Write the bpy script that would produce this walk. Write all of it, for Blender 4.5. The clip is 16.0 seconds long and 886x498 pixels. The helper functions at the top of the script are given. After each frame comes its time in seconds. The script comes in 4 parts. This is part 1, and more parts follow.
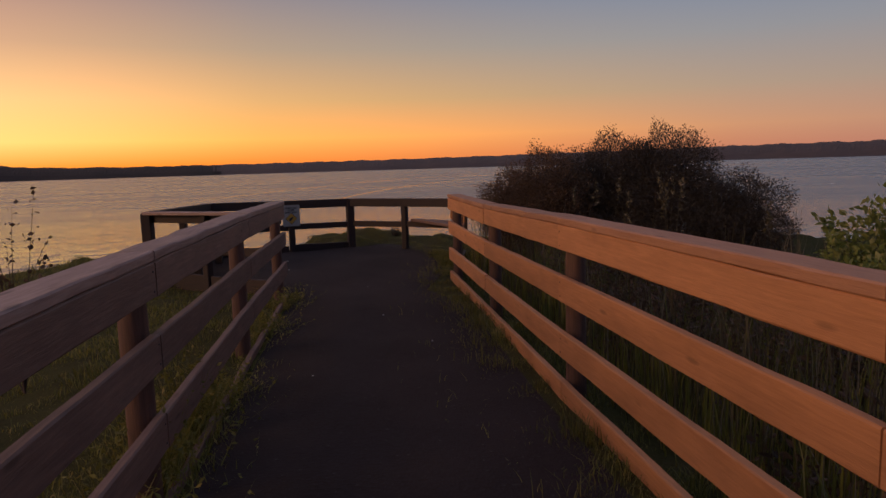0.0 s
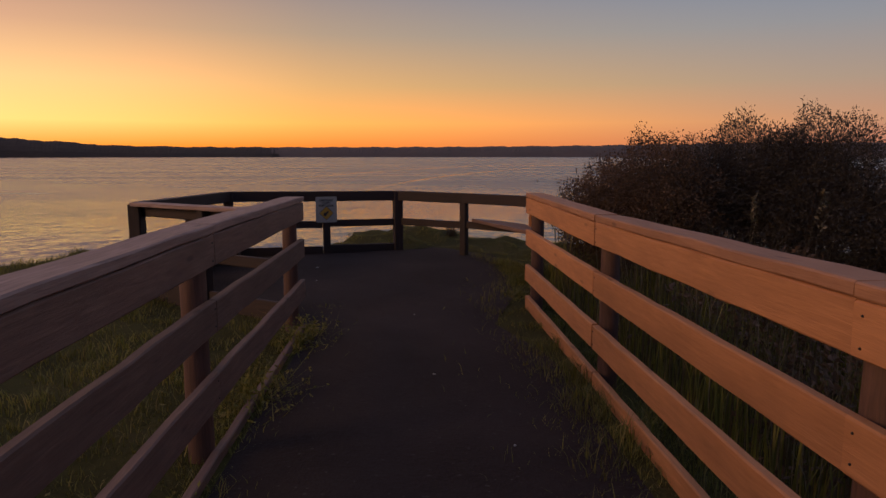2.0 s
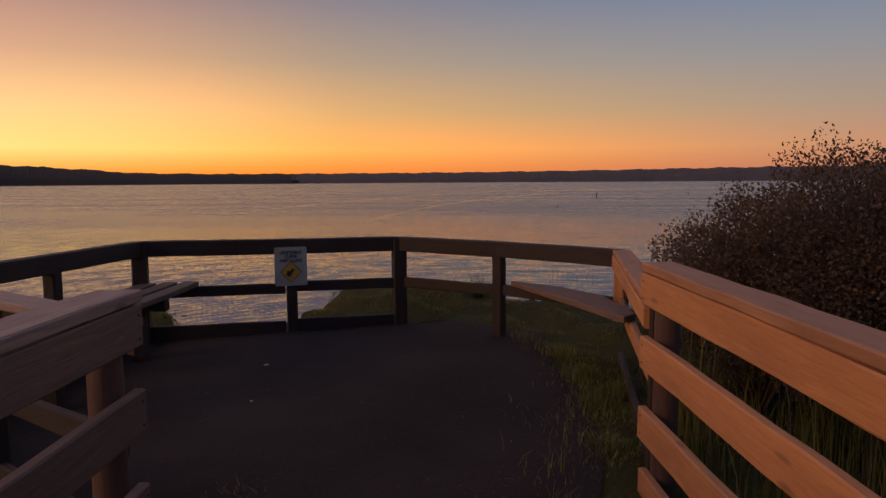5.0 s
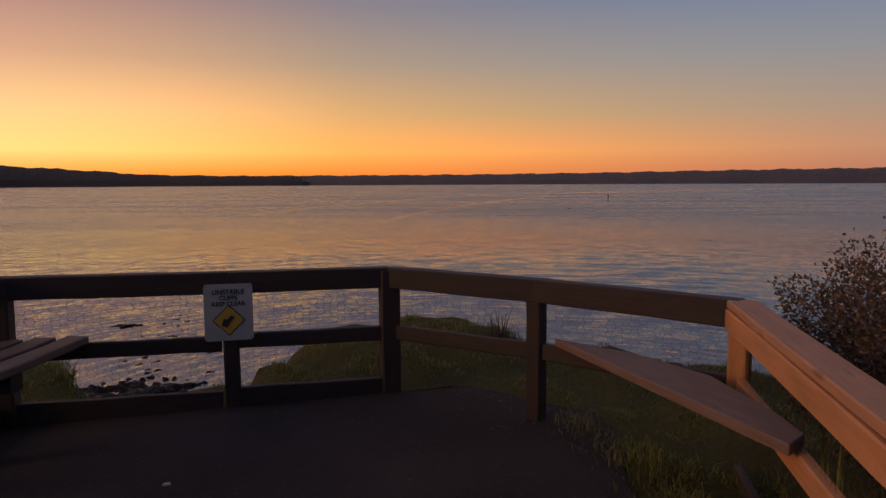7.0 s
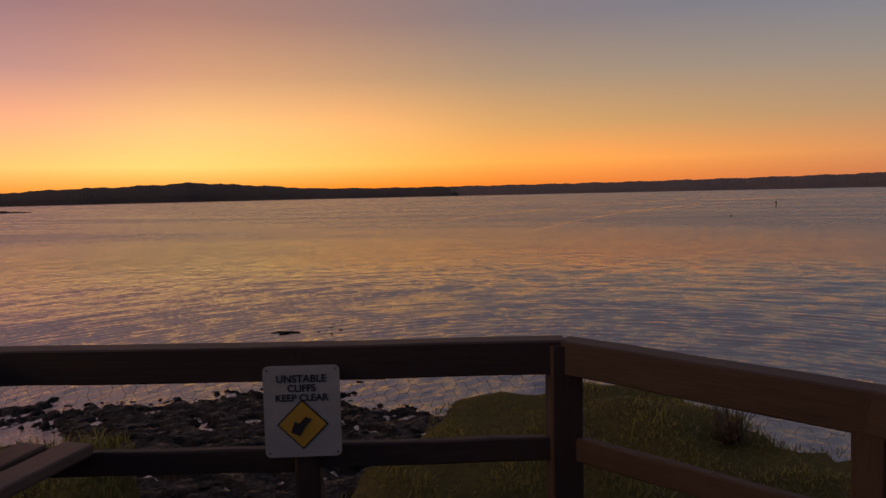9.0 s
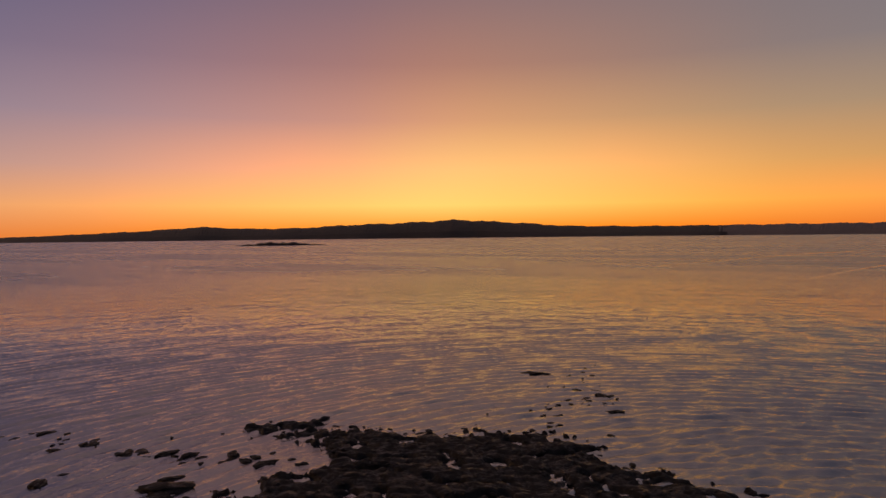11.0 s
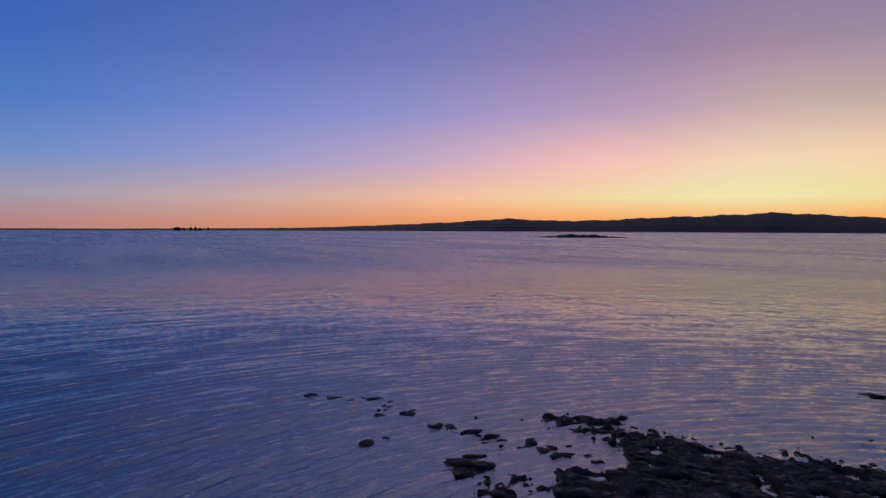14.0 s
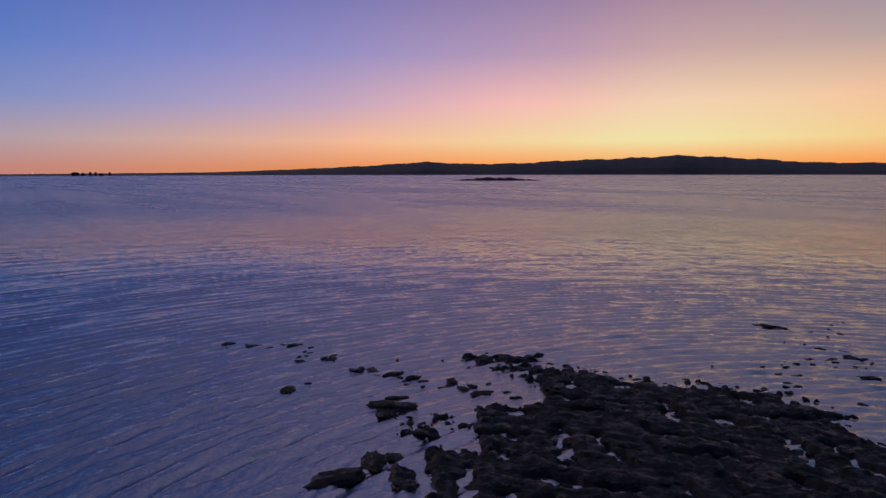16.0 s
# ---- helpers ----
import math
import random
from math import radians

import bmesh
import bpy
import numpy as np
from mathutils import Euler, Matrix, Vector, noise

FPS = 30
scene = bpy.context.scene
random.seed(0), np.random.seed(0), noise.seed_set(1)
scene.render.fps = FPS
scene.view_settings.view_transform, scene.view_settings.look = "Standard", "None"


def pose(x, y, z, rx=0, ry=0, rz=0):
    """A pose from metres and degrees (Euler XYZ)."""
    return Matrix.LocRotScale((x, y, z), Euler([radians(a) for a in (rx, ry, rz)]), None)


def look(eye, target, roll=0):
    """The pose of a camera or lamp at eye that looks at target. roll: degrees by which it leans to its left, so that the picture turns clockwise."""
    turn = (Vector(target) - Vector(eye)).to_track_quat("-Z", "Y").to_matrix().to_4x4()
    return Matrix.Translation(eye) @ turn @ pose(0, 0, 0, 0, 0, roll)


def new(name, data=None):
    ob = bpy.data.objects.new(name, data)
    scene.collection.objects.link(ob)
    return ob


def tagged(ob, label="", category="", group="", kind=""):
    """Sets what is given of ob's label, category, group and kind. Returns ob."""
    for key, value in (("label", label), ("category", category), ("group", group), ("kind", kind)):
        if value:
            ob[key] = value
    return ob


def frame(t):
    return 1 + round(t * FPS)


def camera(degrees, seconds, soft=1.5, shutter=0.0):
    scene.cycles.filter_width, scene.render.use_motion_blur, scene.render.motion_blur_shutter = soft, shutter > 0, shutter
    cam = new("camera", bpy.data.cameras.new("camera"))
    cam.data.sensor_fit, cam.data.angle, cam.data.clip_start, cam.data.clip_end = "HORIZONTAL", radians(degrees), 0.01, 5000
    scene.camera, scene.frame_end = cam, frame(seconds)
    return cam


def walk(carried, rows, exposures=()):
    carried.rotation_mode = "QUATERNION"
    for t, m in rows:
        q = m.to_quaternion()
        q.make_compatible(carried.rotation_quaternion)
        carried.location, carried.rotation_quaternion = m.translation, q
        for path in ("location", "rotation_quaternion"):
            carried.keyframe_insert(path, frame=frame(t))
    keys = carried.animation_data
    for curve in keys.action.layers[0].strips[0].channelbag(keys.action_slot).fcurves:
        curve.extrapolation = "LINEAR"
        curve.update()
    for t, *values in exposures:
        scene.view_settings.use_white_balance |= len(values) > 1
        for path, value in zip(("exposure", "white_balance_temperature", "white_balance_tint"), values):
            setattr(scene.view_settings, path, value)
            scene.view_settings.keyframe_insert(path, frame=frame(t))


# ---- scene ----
cam = camera(66.4, 16.0)
PATH = [
    (0, (-0.183, -0.246, 1.442), (-0.036, 1.733, 1.196), -1.7),
    (0.5, (-0.158, 0.301, 1.442), (0.096, 2.265, 1.161), -0.7),
    (1, (-0.138, 0.86, 1.443), (0.025, 2.829, 1.135), -0.3),
    (1.5, (-0.212, 1.41, 1.458), (-0.124, 3.384, 1.151), -0.0),
    (2, (-0.236, 1.935, 1.433), (-0.24, 3.916, 1.155), -0.0),
    (2.5, (-0.327, 2.488, 1.432), (-0.343, 4.473, 1.186), 0.2),
    (3, (-0.334, 3.015, 1.439), (-0.342, 5.004, 1.221), 0.1),
    (3.5, (-0.33, 3.546, 1.448), (-0.377, 5.535, 1.243), 0.1),
    (6, (-0.266, 6.149, 1.473), (-0.32, 8.138, 1.269), -0.6),
    (6.5, (-0.316, 6.644, 1.494), (-0.336, 8.635, 1.302), -0.2),
    (7, (-0.339, 7.132, 1.477), (-0.429, 9.12, 1.279), -0.3),
    (7.5, (-0.454, 7.615, 1.467), (-0.603, 9.599, 1.265), -0.4),
    (8, (-0.527, 8.06, 1.455), (-0.815, 10.03, 1.258), -1.1),
    (8.2, (-0.559, 8.254, 1.474), (-0.906, 10.214, 1.283), -1.2),
    (10.3, (-0.91, 9.794, 1.517), (-1.73, 11.616, 1.417), -0.6),
    (10.5, (-0.975, 9.95, 1.555), (-1.875, 11.734, 1.468), -0.4),
    (11, (-1.2, 10.42, 1.7), (-2.387, 12.03, 1.658), -0.6),
    (11.5, (-1.38, 10.66, 1.77), (-2.782, 12.086, 1.758), -1.0),
    (12, (-1.52, 10.74, 1.79), (-3.092, 11.975, 1.797), -1.5),
    (12.5, (-1.64, 10.78, 1.79), (-3.355, 11.808, 1.781), -1.5),
    (13, (-1.68, 10.8, 1.79), (-3.465, 11.702, 1.776), -1.2),
    (13.5, (-1.7, 10.79, 1.79), (-3.49, 11.682, 1.764), -0.3),
    (14, (-1.76, 10.78, 1.8), (-3.515, 11.738, 1.738), 0.2),
    (14.5, (-1.84, 10.79, 1.8), (-3.569, 11.791, 1.716), 0.5),
    (15, (-1.9, 10.81, 1.8), (-3.596, 11.864, 1.685), 0.3),
    (15.5, (-1.97, 10.83, 1.79), (-3.631, 11.933, 1.628), 0.2),
    (16, (-2.03, 10.84, 1.79), (-3.646, 11.995, 1.563), -0.1),
]
EXPOSURES = [
    (0.0, 0.36, 5850, 2), (7.0, 0.27, 5850, 3), (8.2, 0.24, 6000, 4), (10.3, 0.05, 7400, 7), (11.2, 0.1, 7000, 7), (12.0, 0.15, 5400, 6), (12.6, 0.2, 4500, 5),
    (13.4, 0.2, 4150, 4), (14.5, 0.2, 4150, 6), (16.0, 0.16, 4300, 9),
]
walk(cam, [(t, look(eye, target, roll)) for t, eye, target, roll in PATH], EXPOSURES)

# ---- world, afterglow, exposure ----
GLOW = radians(44)          # azimuth of the afterglow, to the west of +y
WAVE_FOCUS = (2.5, 35.5)    # the wind waves bend in round the reef towards this place


def lin(r, g, b):
    """Linear colour of an 8-bit display colour."""
    out = []
    for v in (r, g, b):
        v /= 255
        out.append(v / 12.92 if v <= 0.04045 else ((v + 0.055) / 1.055) ** 2.4)
    if r >= 244:            # past what the picture can hold
        out[0] *= 1.2
    return (*out, 1)


class Nodes:
    """Short hand for building one node tree."""

    def __init__(self, tree):
        self.t = tree
        tree.nodes.clear()

    def add(self, kind, **inputs):
        n = self.t.nodes.new(kind)
        for key, v in inputs.items():
            self.put(n, key, v)
        return n

    def put(self, n, key, v):
        socket = n.inputs[int(key[1:])] if key[0] == "i" and key[1:].isdigit() else n.inputs[key.replace("_", " ")]
        if isinstance(v, bpy.types.NodeSocket):
            self.t.links.new(v, socket)
        else:
            socket.default_value = v

    def math(self, op, a, b=0.0, c=0.0):
        n = self.t.nodes.new("ShaderNodeMath")
        n.operation = op
        for i, v in enumerate((a, b, c)):
            self.put(n, f"i{i}", v)
        return n.outputs[0]

    def ramp(self, fac, stops, ease="LINEAR"):
        n = self.t.nodes.new("ShaderNodeValToRGB")
        n.color_ramp.interpolation = ease
        e = n.color_ramp.elements
        while len(e) < len(stops):
            e.new(0.5)
        for s, (p, c) in zip(e, stops):
            s.position, s.color = p, c
        self.put(n, "i0", fac)
        return n.outputs[0]

    def mix(self, fac, a, b, blend="MIX"):
        n = self.t.nodes.new("ShaderNodeMix")
        n.data_type, n.blend_type = "RGBA", blend
        self.put(n, "i0", fac)
        self.put(n, "i6", a)
        self.put(n, "i7", b)
        return n.outputs[2]

    def noise(self, vec, scale, detail=4.0, rough=0.55, distort=0.0):
        n = self.add("ShaderNodeTexNoise", Scale=scale, Detail=detail, Roughness=rough, Distortion=distort)
        if vec is not None:
            self.put(n, "Vector", vec)
        return n.outputs[0]

    def scaled(self, vec, s, turn=0.0):
        n = self.add("ShaderNodeMapping", Vector=vec)
        n.inputs["Scale"].default_value = s
        n.inputs["Rotation"].default_value = (0, 0, turn)
        return n.outputs[0]


world = bpy.data.worlds.new("dusk_sky")
world.use_nodes = True
scene.world = world
W = Nodes(world.node_tree)
coord = W.add("ShaderNodeTexCoord").outputs["Generated"]
turned = W.add("ShaderNodeVectorRotate", Vector=coord, Angle=-GLOW)
turned.inputs["Axis"].default_value = (0, 0, 1)
xyz = W.add("ShaderNodeSeparateXYZ", Vector=turned.outputs[0])
azim = W.math("ARCTAN2", xyz.outputs[0], xyz.outputs[1])             # 0 at the glow, positive to the right
azim = W.math("MULTIPLY_ADD", azim, 1 / (2 * math.pi), 0.5)
elev = W.math("MULTIPLY", W.math("ARCSINE", xyz.outputs[2]), 180 / math.pi)


def sky_row(colours):
    """A ring of sky colours round the compass, given at fixed bearings from the glow."""
    bearings = (-180, -110, -49, -20, 0, 12, 34, 72, 130, 180)
    return W.ramp(azim, [(0.5 + b / 360, lin(*c)) for b, c in zip(bearings, colours)], "B_SPLINE")


SKY = [
    (0.3, sky_row([(96, 88, 104), (120, 92, 96), (190, 122, 96), (236, 132, 50), (246, 140, 20), (246, 138, 20), (240, 120, 24), (178, 110, 84), (120, 98, 108), (96, 88, 104)])),
    (2.5, sky_row([(104, 96, 112), (120, 104, 112), (166, 144, 132), (242, 162, 98), (290, 208, 116), (290, 214, 122), (250, 166, 60), (180, 130, 98), (130, 108, 114), (104, 96, 112)])),
    (5.5, sky_row([(104, 100, 116), (100, 106, 120), (112, 128, 150), (200, 152, 142), (252, 180, 126), (266, 204, 130), (208, 154, 88), (162, 137, 118), (128, 114, 120), (104, 100, 116)])),
    (9.5, sky_row([(98, 98, 118), (80, 96, 118), (80, 108, 148), (162, 136, 150), (200, 142, 130), (220, 162, 118), (164, 138, 112), (138, 134, 136), (120, 114, 124), (98, 98, 118)])),
    (14, sky_row([(90, 94, 116), (60, 84, 124), (70, 93, 136), (132, 114, 138), (162, 118, 118), (176, 128, 112), (128, 118, 120), (112, 122, 144), (108, 110, 126), (90, 94, 116)])),
    (22, sky_row([(76, 82, 106), (44, 66, 112), (50, 74, 122), (92, 90, 126), (112, 98, 118), (120, 104, 118), (112, 108, 124), (100, 108, 134), (88, 94, 116), (76, 82, 106)])),
    (31, sky_row([(80, 84, 106), (48, 64, 106), (54, 72, 118), (162, 138, 158), (208, 166, 168), (208, 168, 164), (164, 142, 150), (118, 116, 136), (90, 94, 114), (80, 84, 106)])),
    (70, sky_row([(112, 112, 136)] * 10)),
]
sky_colour = SKY[0][1]
for (lo, _), (hi, colour) in zip(SKY, SKY[1:]):
    step = W.add("ShaderNodeMapRange", Value=elev)
    step.inputs["From Min"].default_value, step.inputs["From Max"].default_value = lo, hi
    sky_colour = W.mix(step.outputs[0], sky_colour, colour)
back = W.add("ShaderNodeBackground", Color=sky_colour, Strength=1.0)
W.add("ShaderNodeOutputWorld", Surface=back.outputs[0])

sun = new("western_fill_sun", bpy.data.lights.new("western_fill_sun", "SUN"))
sun.data.energy, sun.data.angle, sun.data.color = 0.9, radians(20), (1.0, 0.5, 0.2)
BRIGHT = Vector((-math.sin(radians(115)), math.cos(radians(115)), math.tan(radians(17))))     # towards the added fill sun, 71 degrees left of the glow
sun.matrix_world = look(BRIGHT * 60, (0, 0, 0))

# ---- materials ----


def material(name):
    m = bpy.data.materials.new(name)
    m.use_nodes = True
    return m, Nodes(m.node_tree)


def finish(N, colour, rough, bump=None, strength=0.3, distance=0.01, **more):
    b = N.add("ShaderNodeBsdfPrincipled", Base_Color=colour, Roughness=rough, **more)
    if bump is not None:
        n = N.add("ShaderNodeBump", Height=bump, Strength=strength, Distance=distance)
        N.put(b, "Normal", n.outputs[0])
    N.add("ShaderNodeOutputMaterial", Surface=b.outputs[0])


def wood(name, dark, pale, stain=0.5, rough=0.72):
    """Weathered sawn timber, grain along the object's x."""
    m, N = material(name)
    obj = N.add("ShaderNodeTexCoord").outputs["Object"]
    rnd = N.add("ShaderNodeObjectInfo").outputs["Random"]
    off = N.add("ShaderNodeCombineXYZ", X=N.math("MULTIPLY", rnd, 37.0), Y=N.math("MULTIPLY", rnd, 11.0), Z=0.0).outputs[0]
    v = N.add("ShaderNodeVectorMath", i0=obj, i1=off).outputs[0]
    grain = N.noise(N.scaled(v, (1.6, 26, 26)), 3.0, 6, 0.65, 0.6)
    fine = N.noise(N.scaled(v, (5, 160, 160)), 2.0, 3, 0.6)
    blotch = N.noise(N.scaled(v, (1.0, 3.5, 3.5)), 2.2, 4, 0.6)
    knots = N.add("ShaderNodeTexVoronoi", Vector=N.scaled(v, (1.7, 7.0, 7.0)), Scale=1.4).outputs["Distance"]
    knot = N.ramp(knots, [(0.0, (1, 1, 1, 1)), (0.07, (0.8, 0.8, 0.8, 1)), (0.14, (0, 0, 0, 1))])
    c = N.mix(N.ramp(grain, [(0.3, (0, 0, 0, 1)), (0.72, (1, 1, 1, 1))]), (*dark, 1), (*pale, 1))
    c = N.mix(N.math("MULTIPLY", N.ramp(blotch, [(0.42, (0, 0, 0, 1)), (0.75, (1, 1, 1, 1))]), stain), c, (*[d * 0.55 for d in dark], 1))
    c = N.mix(N.math("MULTIPLY", knot, 0.7), c, (*[d * 0.4 for d in dark], 1))
    tone = N.math("MULTIPLY_ADD", rnd, 0.3, 0.85)
    c = N.mix(1.0, c, N.add("ShaderNodeCombineColor", Red=tone, Green=tone, Blue=tone).outputs[0], "MULTIPLY")
    h = N.math("ADD", N.math("MULTIPLY", grain, 0.7), N.math("MULTIPLY", fine, 0.4))
    finish(N, c, rough, h, 0.55, 0.004)
    return m


def mottled(name, stops, scale, rough=0.9, bump_scale=40.0, strength=0.5, distance=0.01, gloss=0.4):
    """Earth, rock, paint or foliage: two scales of mottling with relief."""
    m, N = material(name)
    obj = N.add("ShaderNodeTexCoord").outputs["Object"]
    a = N.noise(obj, scale, 6, 0.6)
    b = N.noise(obj, bump_scale, 5, 0.65)
    f = N.math("ADD", N.math("MULTIPLY", a, 0.65), N.math("MULTIPLY", b, 0.35))
    c = N.ramp(f, [(p, (*col, 1)) for p, col in stops])
    finish(N, c, rough, b, strength, distance, Specular_IOR_Level=gloss)
    return m


def leafy(name, dark, pale, dry=None, rough=0.6):
    """Leaves and blades, varied piece by piece."""
    m, N = material(name)
    isl = N.add("ShaderNodeNewGeometry").outputs["Random Per Island"]
    stops = [(0.0, (*dark, 1)), (0.75, (*pale, 1))]
    if dry:
        stops.append((1.0, (*dry, 1)))
    c = N.ramp(isl, stops)
    patch = N.noise(N.add("ShaderNodeTexCoord").outputs["Object"], 2.6, 4, 0.65)
    c = N.mix(N.ramp(patch, [(0.36, (0.55, 0.55, 0.55, 1)), (0.62, (0, 0, 0, 1))]), c, (*[0.35 * d for d in dark], 1))
    b = N.add("ShaderNodeBsdfPrincipled", Base_Color=c, Roughness=rough)
    t = N.add("ShaderNodeBsdfTranslucent", Color=c)
    mx = N.add("ShaderNodeMixShader", i0=0.35, i1=b.outputs[0], i2=t.outputs[0])
    N.add("ShaderNodeOutputMaterial", Surface=mx.outputs[0])
    return m


def wet_rock():
    """Weedy reef rock, wet: glossy films in the hollows, matt weed between them."""
    m, N = material("wet_reef_rock")
    obj = N.add("ShaderNodeTexCoord").outputs["Object"]
    a, b, g = N.noise(obj, 0.8, 6, 0.6), N.noise(obj, 3.4, 6, 0.7), N.noise(obj, 14.0, 4, 0.7)
    f = N.math("ADD", N.math("MULTIPLY", a, 0.5), N.math("MULTIPLY", b, 0.5))
    c = N.ramp(f, [(0.36, (0.005, 0.0045, 0.004, 1)), (0.54, (0.010, 0.009, 0.008, 1)), (0.63, (0.018, 0.016, 0.015, 1)), (0.72, (0.045, 0.04, 0.038, 1))])
    film = N.ramp(N.noise(obj, 1.3, 5, 0.7), [(0.44, (0.8, 0.8, 0.8, 1)), (0.58, (0.3, 0.3, 0.3, 1))])
    finish(N, c, film, N.math("ADD", b, N.math("MULTIPLY", g, 0.3)), 0.8, 0.16, Specular_IOR_Level=0.14)
    return m


# lit copy of the boards: the glow's orange is put into the colour
M_RAIL = wood("lit_rail_timber", (0.43, 0.185, 0.068), (0.58, 0.265, 0.105), 0.45)
# lit copy of the cap timber below, warmed in colour for the glow
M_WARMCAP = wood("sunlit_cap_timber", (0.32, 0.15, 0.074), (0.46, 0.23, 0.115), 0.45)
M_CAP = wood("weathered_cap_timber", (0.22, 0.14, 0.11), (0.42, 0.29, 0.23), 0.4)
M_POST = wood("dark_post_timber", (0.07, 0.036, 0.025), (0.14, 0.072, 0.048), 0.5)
# near black: the shade of backlit rails is put into the colour
M_LOOK = wood("backlit_lookout_timber", (0.02, 0.011, 0.008), (0.044, 0.023, 0.016), 0.5)
# shaded copy of the boards: greyer and darker, shade put into the colour
M_LEFT = wood("shaded_grey_brown_timber", (0.115, 0.066, 0.047), (0.215, 0.13, 0.094), 0.4)
M_BENCH = wood("bench_timber", (0.07, 0.045, 0.035), (0.14, 0.092, 0.07), 0.4)
M_SOIL = mottled("grassy_soil", [(0.3, (0.034, 0.03, 0.012)), (0.55, (0.068, 0.064, 0.02)), (0.75, (0.11, 0.08, 0.04))], 1.2, 1.0, 25, 0.8, 0.03, 0.08)
M_ROCK = wet_rock()
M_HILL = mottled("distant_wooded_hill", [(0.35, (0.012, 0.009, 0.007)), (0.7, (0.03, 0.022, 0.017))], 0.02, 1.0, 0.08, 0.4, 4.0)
# paler hill copy: the air's haze is put into the colour
M_HILL2 = mottled("distant_haze_toned_hill", [(0.35, (0.075, 0.055, 0.047)), (0.7, (0.11, 0.082, 0.07))], 0.02, 1.0, 0.08, 0.4, 4.0)
M_GRASS = leafy("grass_blade", (0.12, 0.128, 0.02), (0.28, 0.262, 0.046), (0.38, 0.3, 0.09))
M_DRY = leafy("dry_grass_blade", (0.07, 0.06, 0.025), (0.2, 0.16, 0.085), (0.32, 0.27, 0.17))
M_LEAF = leafy("shrub_leaf", (0.07, 0.046, 0.026), (0.17, 0.105, 0.06), (0.24, 0.14, 0.08))
M_DARKLEAF = leafy("tea_tree_leaf", (0.062, 0.05, 0.036), (0.085, 0.067, 0.048), (0.105, 0.08, 0.058))
M_BRIGHTLEAF = leafy("yellow_green_leaf", (0.12, 0.15, 0.03), (0.3, 0.33, 0.07), (0.42, 0.38, 0.12))
M_TWIG = mottled("twig_bark", [(0.3, (0.05, 0.03, 0.02)), (0.7, (0.13, 0.085, 0.06))], 8, 0.9, 60, 0.5, 0.004)
M_SIGN = mottled("white_sign_enamel", [(0.3, (0.27, 0.265, 0.24)), (0.7, (0.38, 0.37, 0.34))], 9, 0.45, 90, 0.1, 0.001)
M_YELLOW = mottled("yellow_sign_paint", [(0.3, (0.4, 0.235, 0.03)), (0.7, (0.5, 0.3, 0.04))], 9, 0.45, 90, 0.1, 0.001)
M_BLACK = mottled("black_sign_paint", [(0.3, (0.015, 0.015, 0.017)), (0.7, (0.03, 0.03, 0.03))], 9, 0.5, 90, 0.1, 0.001)
M_PALE = mottled("pale_channel_paint", [(0.3, (0.03, 0.03, 0.035)), (0.7, (0.06, 0.06, 0.06))], 2, 0.7, 20, 0.1, 0.01)


def path_material():
    """Fine dark gravel, trodden, with a few pale chips and mossy margins."""
    m, N = material("dark_path_gravel")
    obj = N.add("ShaderNodeTexCoord").outputs["Object"]
    a = N.noise(obj, 0.9, 5, 0.6)
    chips = N.add("ShaderNodeTexVoronoi", Vector=obj, Scale=55.0)
    grit = N.noise(obj, 120, 3, 0.7)
    c = N.ramp(a, [(0.3, (0.021, 0.0148, 0.013, 1)), (0.7, (0.046, 0.033, 0.029, 1))])
    c = N.mix(N.math("MULTIPLY", chips.outputs["Color"], 0.35), c, (0.055, 0.042, 0.038, 1))
    pale = N.math("GREATER_THAN", N.noise(obj, 38, 0, 0.5), 0.8)
    c = N.mix(N.math("MULTIPLY", pale, 0.12), c, (0.3, 0.27, 0.25, 1))
    h = N.math("ADD", N.math("MULTIPLY", chips.outputs["Distance"], 0.8), grit)
    finish(N, c, 0.95, h, 0.7, 0.008, Specular_IOR_Level=0.16)
    return m


